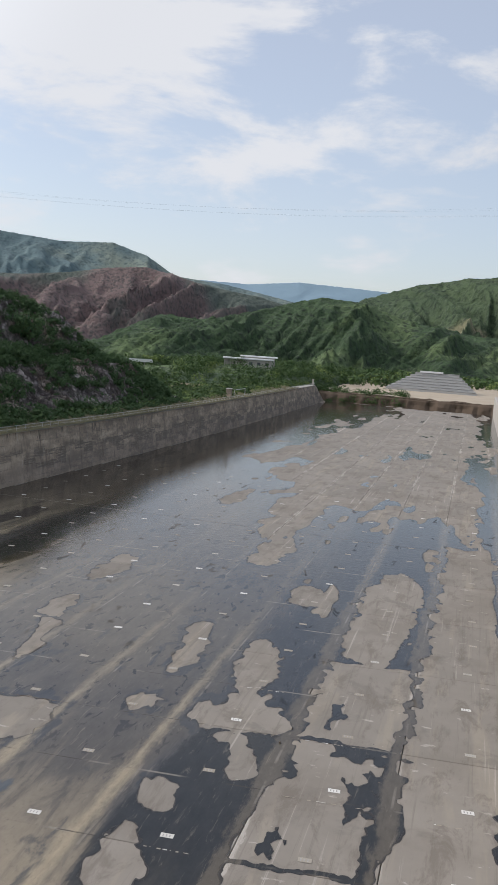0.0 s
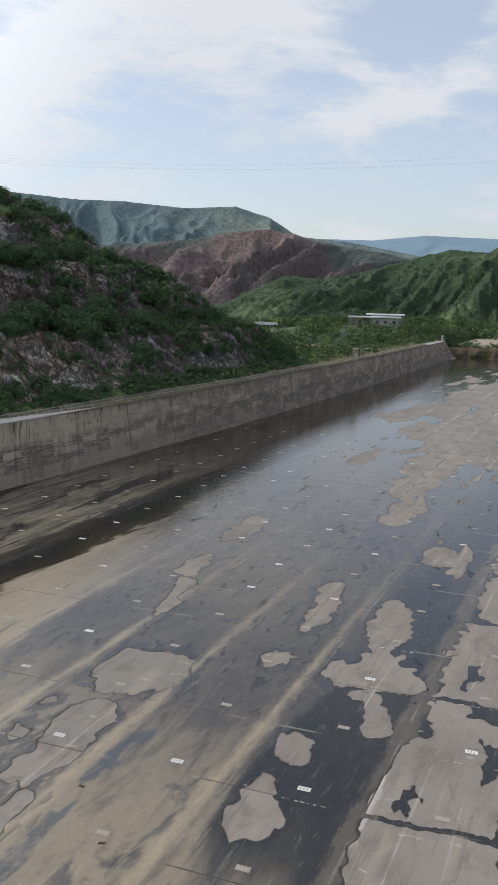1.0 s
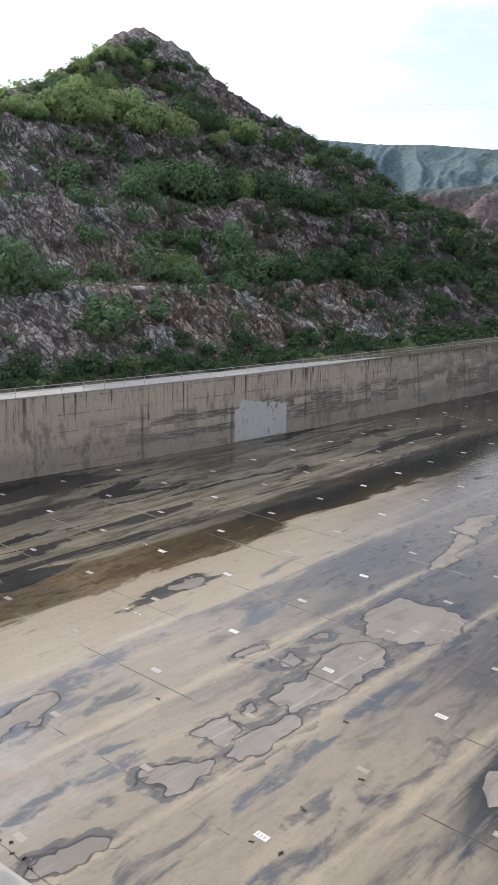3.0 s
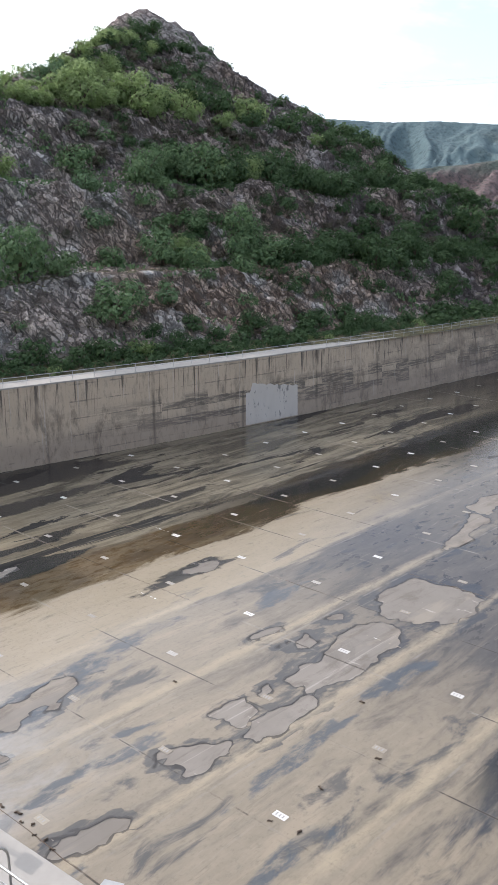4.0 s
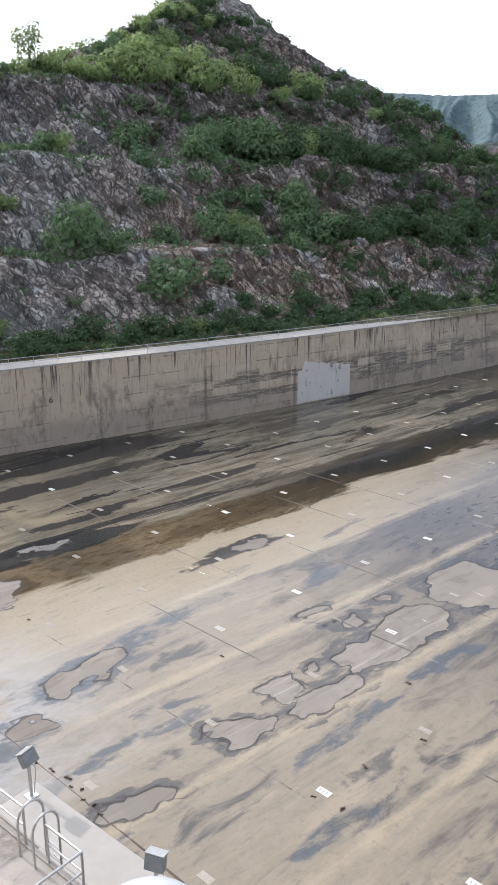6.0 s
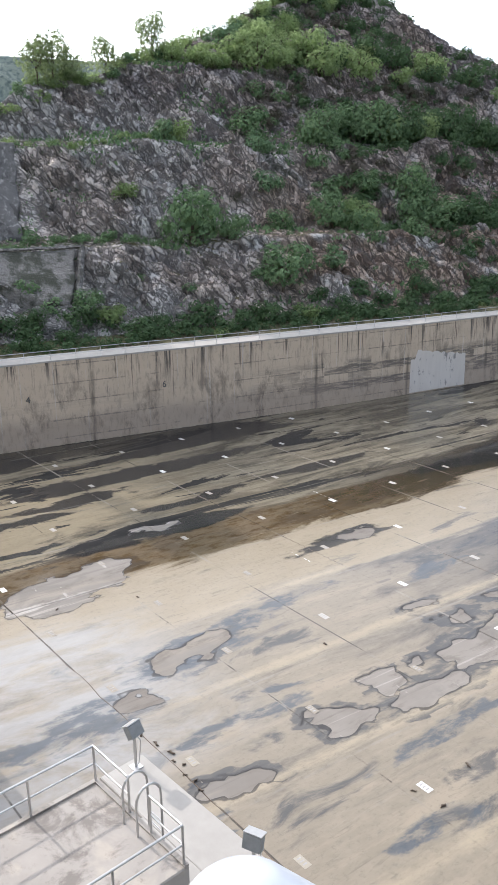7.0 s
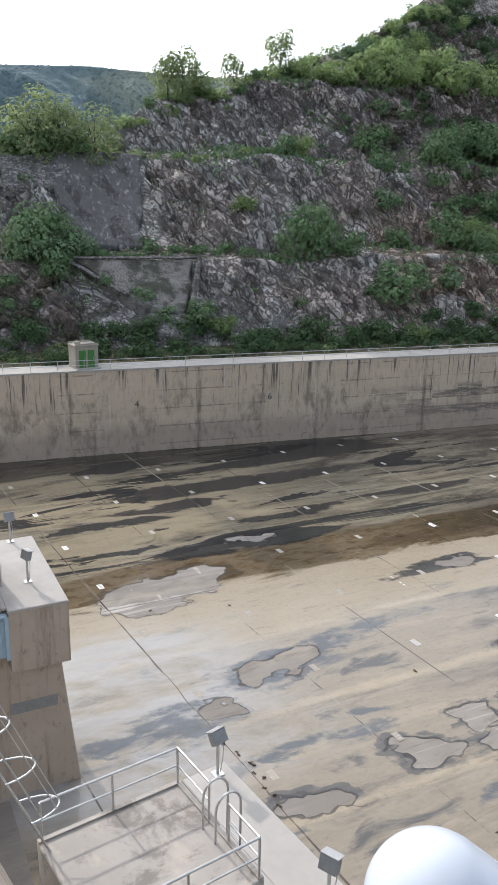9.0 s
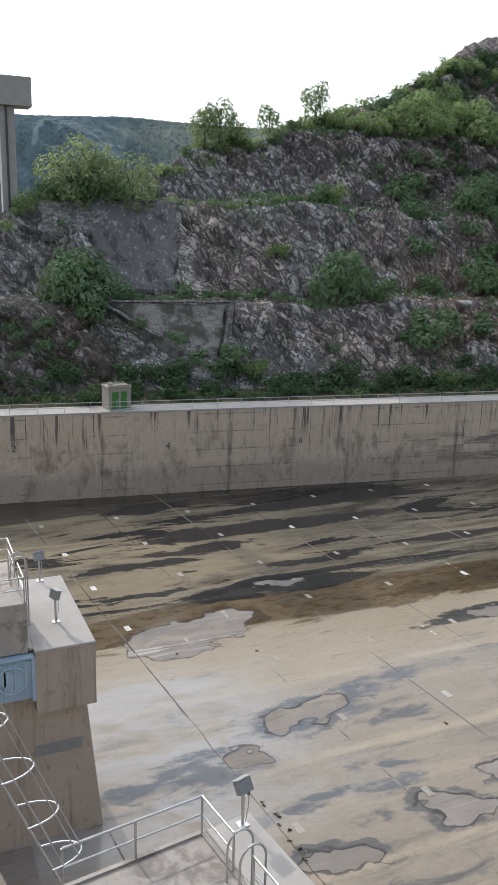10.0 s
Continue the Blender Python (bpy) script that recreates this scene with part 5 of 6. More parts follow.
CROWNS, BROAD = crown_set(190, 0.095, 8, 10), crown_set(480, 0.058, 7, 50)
SHADED_CROWNS, SHADED_BROAD = shaded_copies(CROWNS), shaded_copies(BROAD)
LOW = [crown_mesh("crown", 31, leaf_dark, 5, 42, 0.17, 0.9, 0.1, 6, core=20), crown_mesh("crown", 32, leaf_dark, 6, 44, 0.16, 0.75, 0.1, 6, core=20)]
TALL = [crown_mesh("crown", 21, leaf_pale, 30, 900, 0.050, 1.6, 0.10, 6, 0.52, 0.12, 6), crown_mesh("crown", 22, leaf_pale, 30, 1100, 0.048, 1.75, 0.02, 7, 0.60, 0.18, 10)]
TRUNKS = [trunk_mesh(5), trunk_mesh(6, 0.8)]
TALL_TRUNK = trunk_mesh(7, 1.35, 0.032)
BUSH_WORDS = ["dark green bushy shrub rooted in the rock", "dense dark green shrub on the bench", "grey-green shrub on the stony slope",
              "bright yellow-green shrub with sunlight in its leaf colour", "tall light green shrub with sunlight in its colour", "low spreading dark green bush"]


loose = []                                       # small shrubs, joined further down


def bush(x, y, size, kind, z=None, sink=0.12, group="shrubs on the hill"):
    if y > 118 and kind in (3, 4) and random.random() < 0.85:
        kind -= 3                                # far end turned to dark kinds, which carry the slope's shade
    if size < 1.5:
        loose.append((x, y, size, kind))
        return None
    if z is None:
        z = float(hill_z(np.array([x]), np.array([y]))[0])
    ob = thing("bush", BUSH_WORDS[kind], "bush", pose(x, y, z - sink * size, 0, 0, random.uniform(0, 360)), group)
    u = float(foot_x(y)) - x
    # far end and foot row take the leaf colour with shade put in
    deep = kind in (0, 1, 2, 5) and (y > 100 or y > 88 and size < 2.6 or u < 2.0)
    part("crown", ((SHADED_BROAD if deep else BROAD) if size > 2.3 else (SHADED_CROWNS if deep else CROWNS))[kind], None, ob)
    part("trunk", TRUNKS[kind % 2], None, ob)
    ob.scale = (size, size, size * random.uniform(0.85, 1.15) * (1.08 if size > 3.2 else 1.0))
    return ob


def tree(x, y, size, kind, z=None, group="trees on the ridge"):
    if z is None:
        z = float(hill_z(np.array([x]), np.array([y]))[0])
    ob = thing("tree", ("feathery grey-green tree with an open crown", "slender light green tree in sunlight")[kind], "tree", pose(x, y, z - 0.28 * size, 0, 0, random.uniform(0, 360)), group)
    part("crown", TALL[kind], None, ob)
    part("trunk", TALL_TRUNK, None, ob)
    ob.scale = (size, size, size)
    return ob


# the large shrubs: distance up the slope, y, size, kind
BIG_A = [(9.8, 54.2, 5.2, 1), (12.2, 21.3, 4.4, 1), (13, 22.5, 5.0, 0), (9.0, 20.5, 4.2, 2), (3.4, 63.4, 5.0, 1), (4.6, 61, 1.7, 0), (1.2, 30.5, 2.4, 0), (1.0, 34.8, 2.3, 1), (1.3, 39.3, 2.2, 3), (2.2, 37.0, 2.6, 1), (2.8, 33.0, 1.9, 0), (4.6, 31.2, 1.9, 0),
         (4.5, 72.2, 2.1, 2), (18.6, 49.5, 2.0, 4), (19.5, 71.6, 2.6, 2), (26.1, 59.1, 2.2, 2), (18.6, 88.8, 3.1, 1), (30.0, 97.0, 5.2, 0), (3.0, 134.3, 3.6, 4), (1.5, 84.5, 2.6, 0), (1.2, 24.5, 1.8, 1), (25.6, 21.5, 3.4, 0), (25.2, 25.5, 3.3, 1), (25.0, 29.2, 2.8, 0), (26.0, 17.6, 3.2, 1), (10.2, 24.8, 3.0, 2), (7.2, 22.0, 2.8, 0)]
BIG_B = [(1.6, 73.5, 1.9, 2), (1.6, 67.5, 1.7, 0), (15, 94.4, 4.0, 1), (13.5, 115.3, 4.3, 1), (14, 135.5, 4.3, 1), (15.5, 160, 4.6, 0),
         (28.5, 116.8, 4.6, 1), (31.5, 76.1, 4.0, 0), (27.6, 128, 4.2, 0), (46, 97.4, 4.6, 4), (48, 113.3, 4.4, 0), (48.5, 88.9, 4.6, 4)]
for u, y, size, kind in BIG_A + BIG_B:
    bush(float(foot_x(y)) - u, y, size, kind)
random.seed(41)
# rows along the wall foot, the benches and the crest, then scattered over the faces
for low, high, count, s0, s1 in ((-5.3, -2.6, 170, 0.8, 1.6), (-2.5, 1.5, 90, 1.2, 2.5), (9.0, 14.0, 74, 2.4, 4.5), (25.0, 31.0, 70, 2.8, 5.0), (41, 50, 56, 2.8, 5.0)):
    for i in range(count):
        y = 8 + (i + random.uniform(0.1, 0.9)) * 205 / count
        u = random.uniform(low, high)
        ridge_u = (float(np.interp(y, RIDGE_Y, RIDGE_Z)) - 9.3) / 0.78
        if low > 5 and y < 88 and random.random() < (1.0 if y < 60 else 0.38):
            continue
        if u < ridge_u + (1 if y < 100 else -5):
            # above u 38 lighter leaf kinds stand for the sunlit crest
            bush(float(foot_x(y)) - u, y, random.uniform(s0, s1) * (0.5 if low > 38 and y < 82 else 0.75 if y > 135 else 1.0), random.choice((0, 0, 1, 1, 2, 2, 5, 0, 1, 3) if u < 38 else (3, 4, 3, 4, 3, 2)))
# the flank up to the peak, its sunlight put into lighter leaves, a low hedge on the first bench, bright tufts on the
# second
for i in range(46):
    y = 70 + (i + random.uniform(0.1, 0.9)) * 54 / 46
    ridge_u = (float(np.interp(y, RIDGE_Y, RIDGE_Z)) - 9.3) / 0.78
    bush(float(foot_x(y)) - ridge_u + random.uniform(0.5 if y < 112 else 3.0, 9.0), y, random.uniform(1.6, 3.0), random.choice((3, 4, 3, 4, 2)))
for low, high, y0, y1, count, s0, s1, kinds in ((9.6, 12.5, 24, 51, 24, 0.8, 1.5, (0, 5, 5, 2)), (25.0, 27.0, 37, 62, 20, 0.6, 1.2, (3, 4, 3, 5)), (None, None, 36, 74, 40, 0.8, 1.7, (3, 4, 3, 5))):
    for i in range(count):
        y = y0 + (i + random.uniform(0.1, 0.9)) * (y1 - y0) / count
        ridge_u = (float(np.interp(y, RIDGE_Y, RIDGE_Z)) - 9.3) / 0.78
        up = random.uniform(low, high) if low else ridge_u - random.uniform(-0.5, 2.5)
        bush(float(foot_x(y)) - up, y, random.uniform(s0, s1), random.choice(kinds))
# dry brown scrub under the crest and below the peak
for u0, u1, y0, y1, count in ((32, 43, 74, 140, 190), (50, 64, 92, 130, 90), (14, 24, 84, 150, 70), (-1, 8, 4, 23, 45)):
    for i in range(count):
        y = random.uniform(y0, y1)
        loose.append((float(foot_x(y)) - random.uniform(u0, u1), y, random.uniform(0.7, 1.7), random.choice((6, 6, 6, 0))))
# thick growth over the far end of the hill
for i in range(720):
    y = 118 + 86 * math.sqrt(random.uniform(0, 1))
    ridge_u = (float(np.interp(y, RIDGE_Y, RIDGE_Z)) - 9.3) / 0.78
    up = ridge_u * (0.97 - 0.90 * random.uniform(0, 1) ** 1.4)
    if y < 146 and up > 40:
        continue
    loose.append((float(foot_x(y)) - up, y, random.uniform(1.3, 2.8) * (0.75 if y > 160 else 1.0), random.choice((0, 5, 1, 2, 0))))
for i in range(75):
    y = -20 + i * 3.15 + random.uniform(-1, 1)
    ridge_u = (float(np.interp(y, RIDGE_Y, RIDGE_Z)) - 9.3) / 0.78
    if ridge_u > 3 and not (104 < y < 166) and not (34 < y < 74 and i % 3):
        for step_ in (0, 1):
            loose.append((float(foot_x(y)) - ridge_u - random.uniform(-4.0, 2.0), y + step_ * 1.5, random.uniform(1.0, 2.4), random.choice((3, 4, 3, 1, 4) if y < 118 else (0, 1, 5, 3))))
made = 0
while made < 330:
    y, u = random.uniform(0, 195) if made % 4 == 0 else random.uniform(80, 195), random.uniform(3, 70)
    ridge_u = (float(np.interp(y, RIDGE_Y, RIDGE_Z)) - 9.3) / 0.78
    thick = float(fbm(np.array([y * 0.05]), np.array([u * 0.07]), 3, 77)[0])
    if u > ridge_u - (4 if y > 100 else 0) or thick < -0.05:
        continue
    loose.append((float(foot_x(y)) - u, y, random.uniform(0.8, 2.6) * (0.7 if y < 80 else 1.0), random.choice((0, 1, 2, 5, 5, 0))))
    made += 1
shrub_v, shrub_q, shrub_m, count = [], [], [], 0
for x, y, size, kind in loose:
    src = LOW[kind % 2]
    co = np.empty(len(src.vertices) * 3, np.float32)
    src.vertices.foreach_get("co", co)
    a = random.uniform(0, 6.28)
    co = co.reshape(-1, 3) * size
    turned = np.stack([co[:, 0] * math.cos(a) - co[:, 1] * math.sin(a), co[:, 0] * math.sin(a) + co[:, 1] * math.cos(a), co[:, 2]], 1)
    z = float(hill_z(np.array([x]), np.array([y]))[0]) - 0.15 * size
    shrub_v.append(turned + np.array([x, y, z]))
    shrub_q.append(np.arange(len(co)).reshape(-1, 4) + count)
    # index 2 is the leaf colour with shade put in
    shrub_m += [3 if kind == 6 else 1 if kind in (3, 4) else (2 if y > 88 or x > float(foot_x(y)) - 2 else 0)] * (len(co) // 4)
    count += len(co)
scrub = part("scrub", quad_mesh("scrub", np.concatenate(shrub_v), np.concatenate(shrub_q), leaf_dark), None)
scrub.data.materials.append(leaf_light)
scrub.data.materials.append(leaf_shaded)
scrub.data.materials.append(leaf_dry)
scrub.data.polygons.foreach_set("material_index", np.array(shrub_m, np.int32))
tagged(scrub, "scattered green scrub over the rocky hill", "scrub", kind="stuff")

for y, size, kind in ((46.5, 4.6, 0), (49.0, 4.8, 0), (51.8, 3.0, 1), (58.0, 4.0, 0), (68.5, 4.8, 0)):
    ridge_u = (float(np.interp(y, RIDGE_Y, RIDGE_Z)) - 9.3) / 0.78
    tree(float(foot_x(y)) - ridge_u + 0.4, y, size, kind)
for x, y, size, kind in ((-114, 23.5, 5.8, 1), (-115.5, 27.5, 4.8, 1), (-112.6, 31.5, 4.7, 1), (-119, 20.0, 3.0, 0), (-104, 21.0, 3.0, 0), (-102, 18.5, 2.6, 1)):
    tree(x, y, size, kind)

# low weeds, dry grass and creepers
rng = np.random.default_rng(8)
gy_, gu_ = rng.uniform(-30, 215, 90000), rng.uniform(-2.5, 75, 90000)
flat = np.zeros(gy_.shape)
for a, b in ((-2.5, 2.5), (8.0, 14.5), (24.0, 31.5), (41.5, 48.0)):
    flat = np.maximum(flat, ((gu_ > a) & (gu_ < b)) * 1.0)
thick = fbm(gy_ * 0.08, gu_ * 0.11, 4, 91)
rim = (np.interp(gy_, RIDGE_Y, RIDGE_Z) - 9.3) / 0.78
keep = ((flat > 0) & (thick > -0.55) | (thick > 0.46)) & (gu_ < rim + 4)
gy_, gu_ = gy_[keep], gu_[keep]
gx_ = foot_x(gy_) - gu_
gz_ = hill_z(gx_, gy_)
n = len(gy_)
size = rng.uniform(0.12, 0.42, n) * np.where(gy_ < 48, 0.6, 1.0)
turn = rng.uniform(0, 2 * np.pi, n)
lean = rng.normal(0, 0.35, (n, 2))
side = np.stack([np.cos(turn), np.sin(turn), np.zeros(n)], 1) * size[:, None] * 0.6
up = np.stack([lean[:, 0], lean[:, 1], np.ones(n)], 1) * size[:, None] * 1.25
root = np.stack([gx_, gy_, gz_ - 0.1], 1)
weed = np.stack([root - side, root + side, root + up + side * 0.5, root + up - side * 0.7], 1).reshape(-1, 3)
weeds = part("weeds", quad_mesh("weeds", weed, np.arange(4 * n).reshape(-1, 4), leaf_dark), None)
tagged(weeds, "low weeds and creepers covering ledges of the hill", "weeds", kind="stuff")

# ---- land beyond the chute: bank, sand, woods ----
bank = Shape()
cols = 120
for i in range(cols + 1):
    x = -80 + 92 * i / cols
    j = 0.8 * float(fbm(np.array([x * 0.25]), np.array([3.0]), 3, 61)[0])
    bank.v += [(x, 393 + j, -1.0), (x, 393.6 + j * 1.6, 1.5), (x, 394 + j * 0.6, 3.4), (x, 395 + j, 4.6 + 0.4 * j)]
for i in range(cols):
    bank.f += [(4 * i + a, 4 * i + 4 + a, 4 * i + 5 + a, 4 * i + 1 + a) for a in range(3)]
tagged(part("bank", bank, earth_mat), "cut brown earth bank at the end of the chute", "earth bank", kind="structure")
sx_, sy_ = np.meshgrid(np.linspace(-75, 160, 48), np.linspace(394.6, 640, 40), indexing="ij")
tagged(part("riverbed", sheet("riverbed", sx_, sy_, 4.6 + 0.35 * fbm(sx_ * 0.05, sy_ * 0.05, 3, 31), sand_mat), None), "pale dry sand and gravel of the riverbed", "sand", kind="structure")
kx_, ky_ = np.meshgrid(np.concatenate([np.linspace(-330, -90, 56), np.linspace(-88, -60, 15)]), np.linspace(205, 720, 90), indexing="ij")


def knoll_z(x, y):
    z = 5.5 + 6.0 * np.exp(-((x + 120) / 70) ** 2 - ((y - 450) / 120) ** 2) - 3 * step(-130, -240, x) + 1.2 * fbm(x * 0.03, y * 0.03, 3, 41)
    return -1.4 + (z + 1.4) * step(-70, -80, x)


tagged(part("knoll", sheet("knoll", kx_, ky_, knoll_z(kx_, ky_), green_hill), None), "grassy knoll beside the spillway", "hill", kind="structure")


def woods(name, label, count, area, height, ground_z, leafmat, seed, s0=1.6, s1=3.6, per=26, leaf=0.3):
    rng = np.random.default_rng(seed)
    verts, quads = [], []
    for i in range(count):
        x, y = rng.uniform(area[0], area[1]), rng.uniform(area[2], area[3])
        size = s0 + (s1 - s0) * rng.uniform(0, 1) ** 2
        z = ground_z(x, y)
        if z is None:
            continue
        for q in range(per):
            d = rng.normal(size=3)
            d /= np.linalg.norm(d)
            p = np.array([x, y, z + size * height * 0.5]) + d * np.array([size, size, size * height * 0.55]) * rng.uniform(0.6, 1.05)
            nn = d + rng.normal(size=3) * 0.25 + np.array([0, 0, 0.3])
            t = np.cross(nn, rng.normal(size=3))
            t /= np.linalg.norm(t)
            w = np.cross(nn / np.linalg.norm(nn), t)
            e = size * leaf * rng.uniform(0.6, 1.3)
            k0 = len(verts)
            verts += [p - t * e, p + w * e * 0.7, p + t * e, p - w * e * 0.7]
            quads.append((k0, k0 + 1, k0 + 2, k0 + 3))
    ob = part(name, quad_mesh(name, np.array(verts), quads, leafmat), None)
    return tagged(ob, label, "trees", kind="stuff")


def on_knoll(x, y):
    before_hall = abs(x / y + 0.278) < 0.040 and 370 < y < 462
    before_bridge = abs(x / y + 0.435) < 0.055 and 330 < y < 600
    return None if before_bridge else float(knoll_z(x, y)) - (2.2 if before_hall else 0.0)


def behind_wall(gap):
    return lambda x, y: 7.6 if x < float(wall_x(y)) - gap else None


woods("woods", "thick green scrub and trees on the knoll", 1350, (-300, -76, 215, 640), 1.5, on_knoll, grove_dark, 5, 1.4, 5.5, 130, 0.115)
woods("woods", "light green bushes on the knoll", 480, (-300, -76, 205, 600), 1.1, on_knoll, grove_light, 15, 1.2, 4.2, 120, 0.115)
woods("woods", "bushes crowding the back of the wall", 700, (-92, -71, 120, 368), 1.1, behind_wall(5.0), grove_dark, 25, 1.2, 3.2, 70, 0.15)
woods("woods", "light green bushes behind the wall", 600, (-92, -71, 150, 368), 1.1, behind_wall(4.6), grove_light, 26, 0.9, 2.4, 60, 0.15)
woods("woods", "thick trees round the end of the wall", 260, (-96, -56, 374, 450), 1.5, lambda x, y: float(knoll_z(x, y)) if y > 390 or x < -71 else None, grove_dark, 27, 1.2, 3.2, 90, 0.14)
woods("woods", "dark trees and reeds at the chute's end", 110, (-78, -31, 391, 408), 1.6, lambda x, y: 0.0 if y < 396 else 3.0, grove_dark, 6, 1.3, 3.3, 90, 0.14)
woods("woods", "light green bushes on the bank at the chute's end", 60, (-76, -31, 394, 410), 1.4, lambda x, y: 2.5, grove_light, 16, 0.9, 2.2, 80, 0.14)
woods("woods", "dark trees across the river plain", 1300, (-260, 200, 470, 760), 1.2, lambda x, y: 5.0 if (x < -45 or y > 540) and not (x / y < -0.37 and y < 600) else None, grove_dark, 7, 2.6, 5.5, 40, 0.24)
woods("woods", "light green trees across the river plain", 500, (-260, 200, 500, 800), 1.1, lambda x, y: 5.0 if (x < -60 or y > 560) and not (x / y < -0.37 and y < 600) else None, grove_light, 8, 2.2, 5.0, 40, 0.24)

# ---- far buildings ----
roof_mat, k = make("pale_roof", 0.7)
k.colour(k.mix(k.noise(k.at(), 0.6, 5), (0.55, 0.55, 0.54), (0.72, 0.72, 0.71)))
plaster_mat, k = make("grey_plaster", 0.9)
k.colour(k.mix(k.noise(k.at(), 0.5, 6), (0.30, 0.28, 0.25), (0.42, 0.40, 0.37)))
dark_mat, k = make("dark_opening", 0.4)
k.colour(k.mix(k.noise(k.at(), 0.8, 3), (0.03, 0.035, 0.04), (0.07, 0.075, 0.08)))


hall = thing("building", "long low plastered building with two pale flat roofs", "building", pose(-125, 450, 11.3, 0, 0, 15))
part("wall", Shape().box(-3, -4.5, -3, 13.5, 4.5, 4.4, bevel=0.05), plaster_mat, hall)
part("roof", Shape().box(-14.5, -5.6, 4.4, 14.2, 3.0, 5.1, bevel=0.1), roof_mat, hall, "pale flat roof slab")
part("upper_wall", Shape().box(-2, 4.0, -3, 15, 10, 5.8), plaster_mat, hall)
part("upper_roof", Shape().box(-5, 3.2, 5.8, 16.5, 11, 6.5, bevel=0.1), roof_mat, hall, "pale flat upper roof slab")
for px0 in (-13.5, -10.2, -6.9):
    part("column", Shape().box(px0, -5.2, -3, px0 + 0.4, -4.8, 4.4), plaster_mat, hall)
part("rear_wall", Shape().box(-14, 1.5, -3, -3, 2.0, 4.4), plaster_mat, hall)
for x0 in (0.5, 5.0, 9.5):
    win = part("window", Shape().box(x0, -4.56, 1.2, x0 + 1.8, -4.4, 3.0), dark_mat, hall)
    part("sill", Shape().box(x0 - 0.1, -4.7, 1.05, x0 + 1.9, -4.5, 1.2), roof_mat, win)

bridge = thing("bridge", "pale concrete road bridge on thin columns", "bridge", pose(-262, 580, 4, 0, 0, 22))
part("deck", Shape().box(-24, -3, 0.6, 24, 3, 2.0, bevel=0.1), roof_mat, bridge)
for i in range(5):
    part("column", Shape().tube([(-18 + 9 * i, 0, -8), (-18 + 9 * i, 0, 0.6)], 0.7, 8), plaster_mat, bridge)
    part("parapet", Shape().box(-23 + 9.4 * i, -3.0, 2.0, -14 + 9.4 * i, -2.8, 2.9), roof_mat, bridge)

terraces = thing("terraces", "stepped grey concrete terraces with a pale top", "terrace", pose(-24, 470, 4.6, 0, 0, 2))
grey_mat, k = make("grey_terrace", 0.9)
k.colour(k.mix(k.noise(k.at((0.3, 1, 1)), 0.5, 7, 0.65), (0.26, 0.26, 0.255), (0.50, 0.49, 0.47)))
for i in range(7):
    w, h0, h1 = 50 - 3.9 * i, 1.48 * i, 1.48 * (i + 1)
    part("terrace_step", Shape().box(-w / 2 + 0.6 * i, 2.2 * i, h0 - 1, w / 2 + 0.3 * i, 24, h1, bevel=0.3), grey_mat, terraces)
    part("coping", Shape().box(-w / 2 + 0.6 * i, 2.2 * i - 0.1, h1 + 0.01, w / 2 + 0.3 * i, 2.2 * i + 0.7, h1 + 0.16), grey_mat, terraces)
part("top_wall", Shape().box(-7, 12.5, 10.4, 6, 13.2, 11.4, bevel=0.05), roof_mat, terraces)

# ---- overhead lines ----
lines = thing("power_lines", "thin overhead power cables across the valley", "cable")
for n_, (ea, eb) in enumerate(((8.05, 10.35), (8.25, 10.15), (8.0, 9.75), (7.9, 9.85))):
    pts = []
    for i in range(41):
        a = radians(50 - 62 * i / 40)
        t = i / 40
        e = radians(ea + (eb - ea) * t - 0.9 * t * (1 - t) * 2)
        pts.append((-640 * math.sin(a), 640 * math.cos(a), 26 + 640 * math.tan(e)))
    part("cable", Shape().tube(pts, 0.024, 4), cable_mat, lines)

# ---- kiosk on the wall top ----
kiosk = thing("kiosk", "small beige plastered hut with two green doors", "hut", pose(float(wall_x(21.0)) - 1.9, 21.0, 9.0, 0, 0, 6))
hut_mat, k = make("beige_plaster", 0.9)
k.colour(k.mix(k.noise(k.at((1, 1, 0.4)), 1.6, 8, 0.7), (0.22, 0.195, 0.155), (0.44, 0.395, 0.32)))
part("wall", Shape().box(-1.0, -1.2, 0, 1.0, 1.2, 2.3, bevel=0.03), hut_mat, kiosk)
part("roof", Shape().box(-1.08, -1.28, 2.3, 1.08, 1.28, 2.44, bevel=0.04), hut_mat, kiosk)
for px0 in (0.9, -1.03):
    part("parapet", Shape().box(px0, -1.2, 2.44, px0 + 0.13, 1.2, 2.56), hut_mat, kiosk)
part("tank", Shape().tube([(0.2, -0.7, 2.42), (0.2, -0.7, 2.68), (0.2, -0.7, 2.78)], [0.28, 0.28, 0.12], 10), hut_mat, kiosk)
part("step", Shape().box(1.0, -1.3, -0.02, 1.5, 1.3, 0.12, bevel=0.02), pale_mat, kiosk)
for y0 in (-0.82, 0.10):
    door = part("door", Shape().box(1.0, y0, 0.12, 1.05, y0 + 0.68, 1.90, bevel=0.01), green_mat, kiosk, "green painted metal door")
    part("handle", Shape().box(1.05, y0 + 0.55, 1.0, 1.09, y0 + 0.61, 1.14), steel_mat, door)

